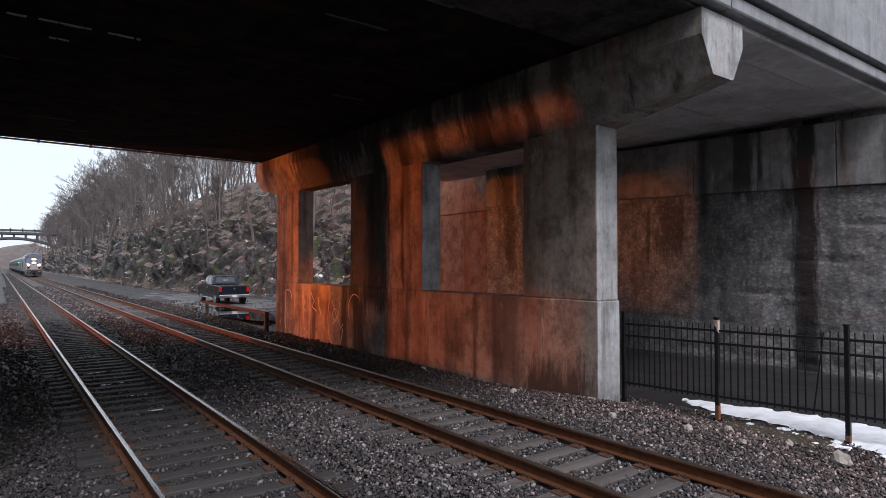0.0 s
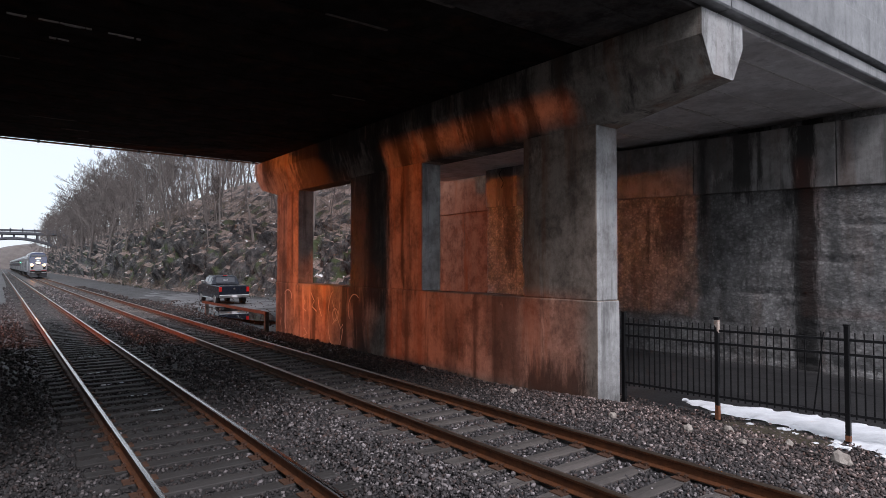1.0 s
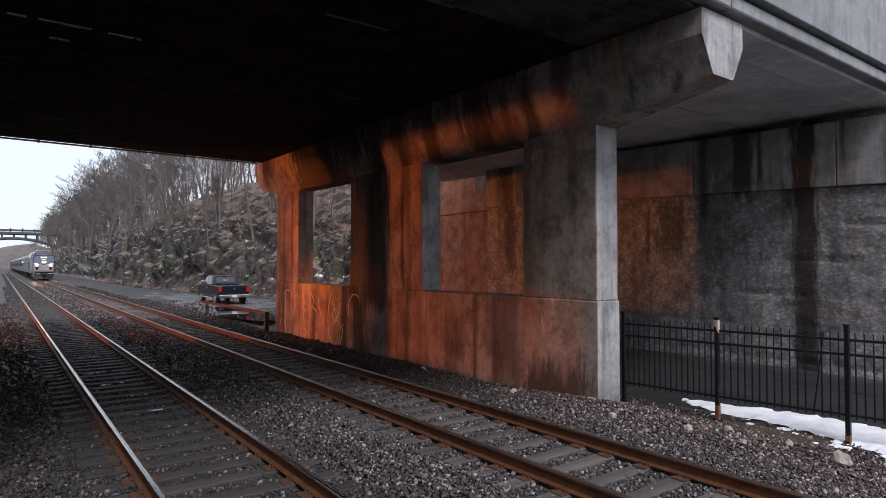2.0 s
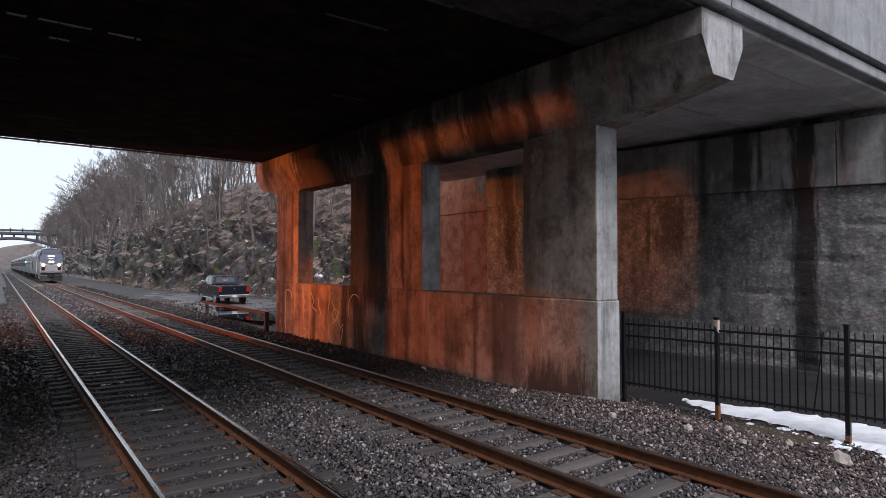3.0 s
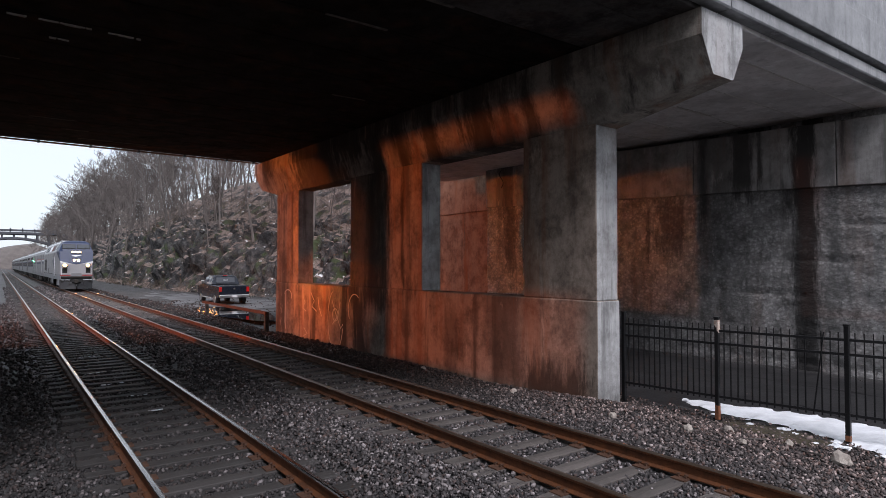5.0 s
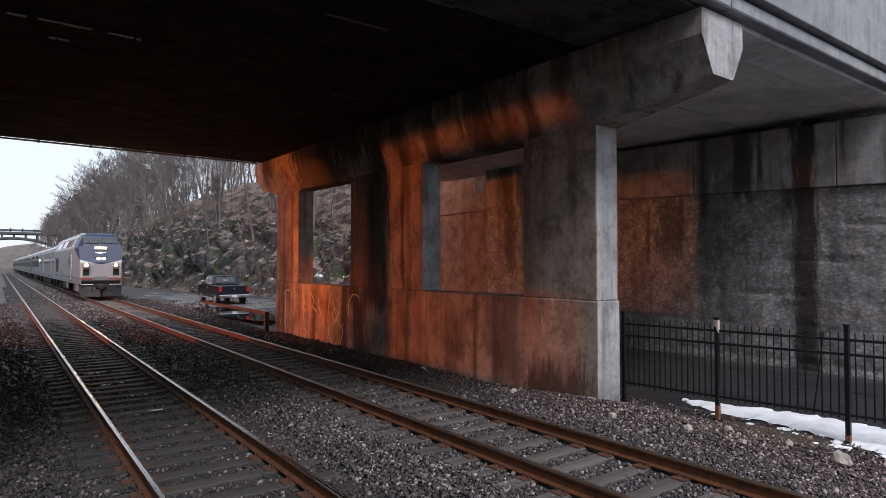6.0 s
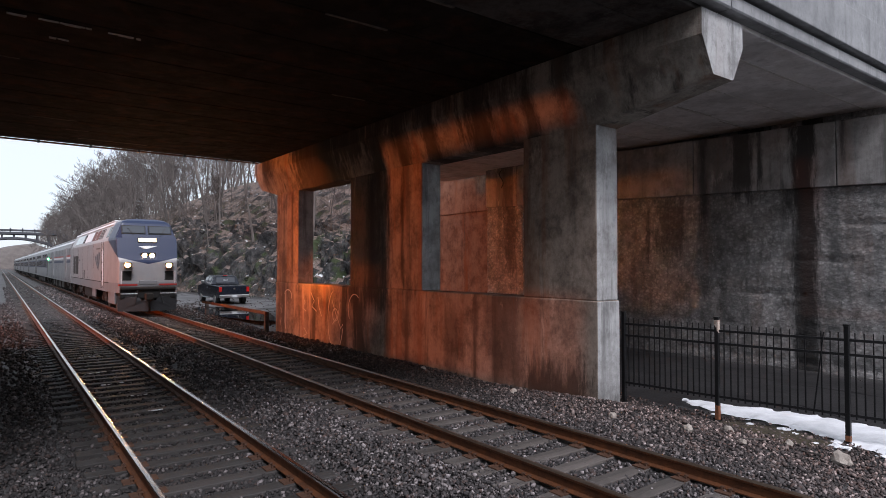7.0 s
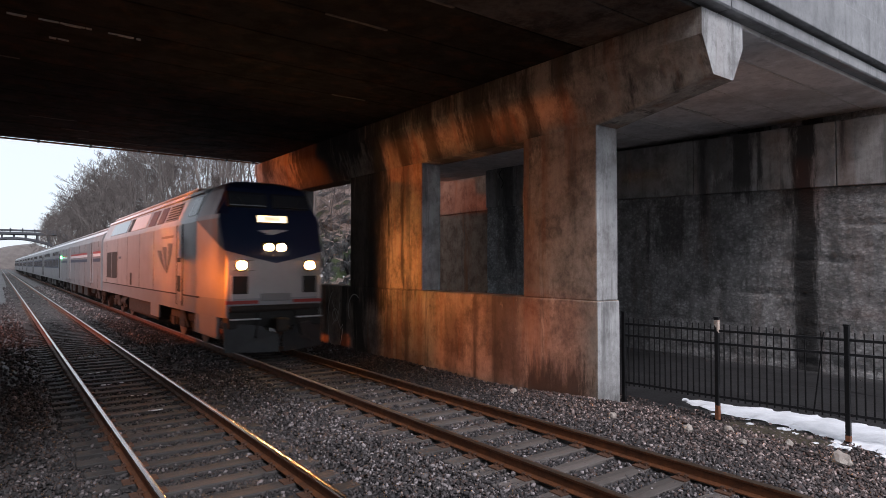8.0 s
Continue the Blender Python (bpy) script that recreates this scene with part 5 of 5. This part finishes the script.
def build_scribbles():
    """Thin strokes of pale paint on the base wall: flat ribbons 3 mm proud of the concrete."""
    s = empty("graffiti", "pale chalk scribbles and loops on the concrete base", "graffiti")
    x = PX - 0.345

    def stroke(points, w=0.016):
        bm = bmesh.new()
        rows = []
        for i, (y, z) in enumerate(points):
            a, b = points[max(0, i - 1)], points[min(len(points) - 1, i + 1)]
            d = Vector((b[0] - a[0], b[1] - a[1])).normalized()
            n = Vector((-d.y, d.x)) * w
            rows.append([bm.verts.new((x - e, y + k * n.x, z + k * n.y)) for e in (0, 0.003) for k in (-1, 1)])
        for p, q in zip(rows, rows[1:]):
            for i, j in ((0, 1), (1, 3), (3, 2), (2, 0)):
                bm.faces.new((p[i], p[j], q[j], q[i]))
        part("stroke", bm, M_CHALK, s)
    ring = lambda cy, cz, a, b, lo, hi: [(cy + a * math.cos(lo + (hi - lo) * i / 22), cz + b * math.sin(lo + (hi - lo) * i / 22)) for i in range(23)]
    stroke(ring(18.25, 0.55, 0.55, 1.0, -2.9, 1.2))
    stroke(ring(18.25, 0.72, 0.20, 0.20, 0, 6.3))
    stroke([(18.5, 1.2), (18.2, 0.75), (17.85, 0.3), (17.7, 0.45)])
    stroke([(17.9, 1.15), (18.05, 0.7), (18.45, 0.4)])
    stroke(ring(16.9, 0.95, 0.42, 0.5, -0.6, 2.2))
    stroke([(22.6, 1.35), (22.55, 0.8), (22.6, 0.2), (22.5, -0.1)], 0.03)
    stroke(ring(22.3, 1.2, 0.35, 0.22, 0.2, 3.6), 0.02)
    stroke([(20.9, 1.3), (20.7, 1.0), (20.9, 0.8), (20.6, 0.7)])
    stroke([(20.2, 1.4), (19.9, 1.1), (20.1, 0.9), (19.7, 0.75)])
    stroke([(20.8, 0.1), (20.5, -0.1), (20.8, -0.2)])
    stroke([(19.6, 1.25), (19.5, 0.9), (19.3, 0.6)])


build_scribbles()


def build_rocks():
    """Larger loose rocks and scraps of wood lying on the shoulder."""
    rng = random.Random(21)
    pale = mat("pale_rock", (0.42, 0.37, 0.33), 0.85, dark=(0.22, 0.19, 0.17), scale=9, fine=60)
    for x, y, s in ((9.55, 3.55, 0.15), (8.6, 5.3, 0.09), (9.6, 5.2, 0.10), (8.2, 6.4, 0.08), (8.9, 4.6, 0.07), (9.9, 4.4, 0.08), (8.4, 9.0, 0.09), (8.6, 12.5, 0.08), (4.1, 8.2, 0.07)):
        bm = bmesh.new()
        bmesh.ops.create_icosphere(bm, subdivisions=2, radius=1.0)
        for v in bm.verts:
            c = noise.voronoi(v.co * 1.3 + Vector((x * 7, y, 0)))[0]
            v.co *= s * (0.7 + 0.5 * (c[1] - c[0]))
        rock = part("rock", bm, pale)
        rock.matrix_basis = pose(x, y, height(x, y) + s * 0.45, rng.uniform(0, 50), rng.uniform(0, 50), rng.uniform(0, 360))
        tagged(rock, "pale broken rock lying on the ballast shoulder", "rock", "rocks on the shoulder")
    for x, y, a, n in ((9.9, 6.1, 30, 0.5), (9.4, 4.7, 115, 0.35), (9.6, 4.0, 75, 0.4)):
        st = part("stick", rough_up(tube((-n / 2, 0, 0), (n / 2, 0, 0), 0.016, 0.008, 6), 0.1, 0.01), M_TIE)
        st.matrix_basis = pose(x, y, height(x, y) + 0.05, 0, 4, a)
        tagged(st, "broken brown stick lying on the gravel", "stick", "sticks on the gravel")
    # scraps of ice on the ties
    for x, y, w in ((2.0, 14.7, 0.5), (2.2, 13.1, 0.4), (1.9, 16.4, 0.5), (1.0, 7.15, 0.3), (8.3, 16.9, 0.3), (2.1, 19.5, 0.5), (2.3, 11.6, 0.3)):
        bm = bmesh.new()
        for k in range(7):
            u, r = rng.uniform(-w / 2, w / 2), rng.uniform(0.010, 0.03)
            box(u - r * rng.uniform(0.8, 2.2), u + r, -r * 0.7 + rng.uniform(-0.05, 0.05), r * 0.7, 0, r * 0.5, 0, bm)
        ice = part("ice_scrap", rough_up(bm, 0.05, 0.012, seed=x), M_SNOW)
        ice.matrix_basis = pose(x, y, -0.185 if x < 4 else height(x, y) + 0.03, 0, 0, w * 60 - 20)
        tagged(ice, "small scraps of ice lying on the track bed", "ice", "ice scraps on the tracks")


build_rocks()


# ---------------------------------------------------------------- crusts, drips and cable under the deck
def build_deck_details():
    deck = bpy.data.objects["overpass_deck"]
    rng = random.Random(17)
    pale = mat("lime_crust", (0.50, 0.48, 0.45), 0.85, dark=(0.25, 0.24, 0.22), scale=15)
    runs = [(14.0, 15.6, 8.82, 14), (16.4, 18.3, 9.02, 14), (0.5, 1.25, 12.0, 8), (1.5, 2.0, 12.02, 6), (0.1, 0.3, 12.02, 3), (0.7, 0.95, 12.9, 3)]
    for x0, x1, y, k in runs:
        for i in range(k):
            x = x0 + (x1 - x0) * (i + rng.uniform(0.1, 0.9)) / k
            z = 6.43 + (y - 7.4) * SLOPE
            w, h = rng.uniform(0.03, 0.10), rng.uniform(0.012, 0.03)
            bm = box(x - w, x + w, y - 0.02, y + rng.uniform(0.01, 0.03), z - h, z + 0.005, 0.004)
            part("lime_crust", rough_up(bm, 0.04, 0.008, seed=x), pale, deck)
    # drip plates under the far edge
    for x in (1.0, 2.55, 4.1, 5.7, 7.3, 8.4):
        part("drip_plate", box(x, x + 0.08, DECK_Y1 - 0.3, DECK_Y1 - 0.1, 6.56, 6.66, 0.01), M_IRON, deck)
    # Orange strip: lamp light on the far edge, put into its colour.
    part("lit_edge_strip", box(-1.1, 8.7, DECK_Y1 - 0.02, DECK_Y1 + 0.01, 6.60, 6.66, 0.004), M_RUST, deck, "thin orange strip for the lit far edge")
    cable = empty("hanging_cable", "loose black cable hanging against the abutment", "cable")
    pts = [(17.3, 19.25 + 0.12 * math.sin(i * 0.9), 6.45 - i * 0.11) for i in range(8)]
    bm = bmesh.new()
    for p, q in zip(pts, pts[1:]):
        tube(p, q, 0.022, sides=6, bm=bm)
    part("wire", bm, M_RUBBER, cable)


build_deck_details()


# ---------------------------------------------------------------- ballast
def stone_material():
    m = mat("ballast_stone", (0.130, 0.122, 0.125), 0.8, dark=(0.035, 0.033, 0.033), scale=14, fine=90, bump=0.3)
    n, l = m.node_tree.nodes, m.node_tree.links
    b = n["Principled BSDF"]
    old = b.inputs["Base Color"].links[0].from_socket
    geo = n.new("ShaderNodeNewGeometry")
    ramp = n.new("ShaderNodeValToRGB")
    e = ramp.color_ramp.elements
    e[0].color, e[1].color = (0.20, 0.185, 0.19, 1), (3.6, 3.4, 3.4, 1)
    k = ramp.color_ramp.elements.new(0.55)
    k.color = (0.70, 0.66, 0.67, 1)
    k = ramp.color_ramp.elements.new(0.72)
    k.color = (0.85, 0.58, 0.50, 1)
    k = ramp.color_ramp.elements.new(0.76)
    k.color = (1.05, 1.0, 1.0, 1)
    k = ramp.color_ramp.elements.new(0.86)
    k.color = (1.5, 1.38, 1.34, 1)
    l.new(geo.outputs["Random Per Island"], ramp.inputs["Fac"])
    mix = n.new("ShaderNodeMix")
    mix.data_type, mix.blend_type = "RGBA", "MULTIPLY"
    mix.inputs["Factor"].default_value = 1
    l.new(old, mix.inputs["A"])
    l.new(ramp.outputs["Color"], mix.inputs["B"])
    # stone round the near track darkened, with bridge shade put into its colour
    co = n.new("ShaderNodeTexCoord")
    sep = n.new("ShaderNodeSeparateXYZ")
    l.new(co.outputs["Object"], sep.inputs[0])
    wobble_noise = n.new("ShaderNodeTexNoise")
    wobble_noise.inputs["Scale"].default_value = 0.9
    wobble_noise.inputs["Detail"].default_value = 5
    l.new(co.outputs["Object"], wobble_noise.inputs["Vector"])
    wob = n.new("ShaderNodeMath")
    wob.operation = "MULTIPLY_ADD"
    wob.inputs[1].default_value = 3.0
    l.new(wobble_noise.outputs["Fac"], wob.inputs[0])
    l.new(sep.outputs["X"], wob.inputs[2])
    r = n.new("ShaderNodeMapRange")
    r.inputs["From Min"].default_value = 3.9
    r.inputs["From Max"].default_value = 5.2
    r.inputs["To Min"].default_value = 0.55
    r.inputs["To Max"].default_value = 1.0
    l.new(wob.outputs[0], r.inputs["Value"])
    dim = n.new("ShaderNodeMix")
    dim.data_type, dim.blend_type = "RGBA", "MULTIPLY"
    dim.inputs["Factor"].default_value = 1
    l.new(mix.outputs["Result"], dim.inputs["A"])
    l.new(r.outputs["Result"], dim.inputs["B"])
    # fine dark stone along the pier's foot, with the shade under the deck painted in
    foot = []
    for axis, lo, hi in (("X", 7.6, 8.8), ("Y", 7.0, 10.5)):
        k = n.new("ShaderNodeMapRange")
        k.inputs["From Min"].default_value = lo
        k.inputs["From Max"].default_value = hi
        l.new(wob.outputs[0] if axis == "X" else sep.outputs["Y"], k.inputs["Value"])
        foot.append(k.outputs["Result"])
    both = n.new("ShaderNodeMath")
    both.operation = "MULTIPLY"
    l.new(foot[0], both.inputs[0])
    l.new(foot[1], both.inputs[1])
    pier_shade = n.new("ShaderNodeMix")
    pier_shade.data_type, pier_shade.blend_type = "RGBA", "MULTIPLY"
    pier_shade.inputs["B"].default_value = (0.34, 0.30, 0.28, 1)
    l.new(both.outputs[0], pier_shade.inputs["Factor"])
    l.new(dim.outputs["Result"], pier_shade.inputs["A"])
    brown = n.new("ShaderNodeMapRange")
    brown.inputs["From Min"].default_value = 8.6
    brown.inputs["From Max"].default_value = 10.6
    brown.inputs["To Max"].default_value = 0.7
    l.new(wob.outputs[0], brown.inputs["Value"])
    earth = n.new("ShaderNodeMix")
    earth.data_type, earth.blend_type = "RGBA", "MULTIPLY"
    earth.inputs["B"].default_value = (1.75, 1.45, 1.3, 1)
    l.new(brown.outputs["Result"], earth.inputs["Factor"])
    l.new(pier_shade.outputs["Result"], earth.inputs["A"])
    l.new(earth.outputs["Result"], b.inputs["Base Color"])
    return m


def build_ballast():
    rng = np.random.default_rng(4)
    ico = bmesh.new()
    bmesh.ops.create_icosphere(ico, subdivisions=1, radius=1.0)
    v0 = np.array([tuple(v.co) for v in ico.verts])
    f0 = np.array([[v.index for v in f.verts] for f in ico.faces])
    ico.free()
    spots = []
    for x0, x1, y0, y1, density, size in ((-1.6, 9.8, -3.0, 2.0, 110, 0.034), (10.6, 17.3, 0.5, 14.0, 16, 0.02), (-1.6, 11.0, 2.0, 9.0, 420, 0.027), (2.9, 8.6, 2.5, 11.0, 260, 0.027), (-1.6, 9.4, 9.0, 16.0, 260, 0.031), (-1.6, 9.2, 16.0, 30.0, 95, 0.042), (0.0, 9.0, 30.0, 50.0, 38, 0.055), (9.2, 17.0, 25.5, 48.0, 7, 0.05), (0.5, 8.4, 50.0, 85.0, 12, 0.09)):
        k = int((x1 - x0) * (y1 - y0) * density)
        xy = rng.uniform((x0, y0), (x1, y1), (k, 2))
        keep = np.ones(k, bool)
        for cx, side in TRACKS:
            dx = np.abs(xy[:, 0] - cx)
            on_tie = (dx < 1.27) & (np.abs((xy[:, 1] - 0.4 + TIE_STEP / 2) % TIE_STEP - TIE_STEP / 2) < 0.125)
            keep &= ~(on_tie & (rng.random(k) < np.where(dx > 1.0, 0.4, 0.93 if side == "near" else 0.70)))
            keep &= np.abs(dx - 0.752) > 0.10
        keep &= ~((xy[:, 0] > 8.95) & (xy[:, 0] < 9.8) & (xy[:, 1] > 7.3) & (xy[:, 1] < 23.7))
        keep &= ~((xy[:, 0] < -0.8) & (xy[:, 1] > 7.3) & (xy[:, 1] < 23.7))
        edge = np.clip((xy[:, 0] - 9.8) / 1.2, 0, 1)
        keep &= rng.random(k) > edge * 0.8
        xy = xy[keep]
        spots.append(np.column_stack((xy, np.full(len(xy), size))))
    spots = np.concatenate(spots)
    n = len(spots)
    big = np.where(rng.random(n) < 0.025, 1.7, 1.0)
    size = spots[:, 2] * rng.uniform(0.6, 1.35, n) * big
    squash = rng.uniform(0.55, 1.25, (n, 3))
    a = rng.normal(size=(n, 4))
    a /= np.linalg.norm(a, axis=1)[:, None]
    w, x, y, z = a.T
    rot = np.stack((1 - 2 * (y * y + z * z), 2 * (x * y - z * w), 2 * (x * z + y * w), 2 * (x * y + z * w), 1 - 2 * (x * x + z * z), 2 * (y * z - x * w),
                    2 * (x * z - y * w), 2 * (y * z + x * w), 1 - 2 * (x * x + y * y)), 1).reshape(n, 3, 3)
    v = v0[None] * rng.uniform(0.55, 1.45, (n, 12, 1)) * squash[:, None, :]
    for k in range(4):
        # chip flat faces off each stone
        nrm = rng.normal(size=(n, 3))
        nrm /= np.linalg.norm(nrm, axis=1)[:, None]
        over = np.clip(np.einsum("nki,ni->nk", v, nrm) - rng.uniform(0.30, 0.6, (n, 1)), 0, None)
        v = v - over[:, :, None] * nrm[:, None, :]
    v = np.einsum("nij,nkj->nki", rot, v) * size[:, None, None]
    zz = np.array([height(px, py) for px, py in spots[:, :2]])
    inside = np.zeros(n)
    for cx, side in TRACKS:
        inside += np.clip((1.45 - np.abs(spots[:, 0] - cx)) / 0.3, 0, 1)
    lift = np.where(inside > 0, 0.004, 0.018) + rng.uniform(-0.01, 0.018, n) + 0.055 * np.exp(-((spots[:, 0] - 4.06) / 0.62) ** 2)
    centre = np.column_stack((spots[:, :2], zz + lift))
    v = (v + centre[:, None, :]).reshape(-1, 3)
    f = (f0[None] + (np.arange(n) * 12)[:, None, None]).reshape(-1, 3)
    me = bpy.data.meshes.new("ballast")
    me.vertices.add(len(v))
    me.vertices.foreach_set("co", v.ravel())
    me.loops.add(f.size)
    me.loops.foreach_set("vertex_index", f.ravel())
    me.polygons.add(len(f))
    me.polygons.foreach_set("loop_start", np.arange(0, f.size, 3))
    me.polygons.foreach_set("loop_total", np.full(len(f), 3))
    me.update(calc_edges=True)
    me.validate()
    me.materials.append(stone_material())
    tagged(new("ballast", me), "grey and brown crushed stone ballast round the ties", "ballast", kind="stuff")


build_ballast()


# ---------------------------------------------------------------- what moves
NOSE_NOW, SPEED = 15.6, 17.0


def motions():
    times = (0.0, 2.0, 4.0, 6.0, 8.0)
    walk(loco, [(t, pose(5.97, NOSE_NOW + SPEED * (8 - t), 0)) for t in times])
    for i, car in enumerate(cars):
        back = 21.5 + i * 26.15
        walk(car, [(t, pose(5.97, NOSE_NOW + back + SPEED * (8 - t), 0)) for t in times])


motions()
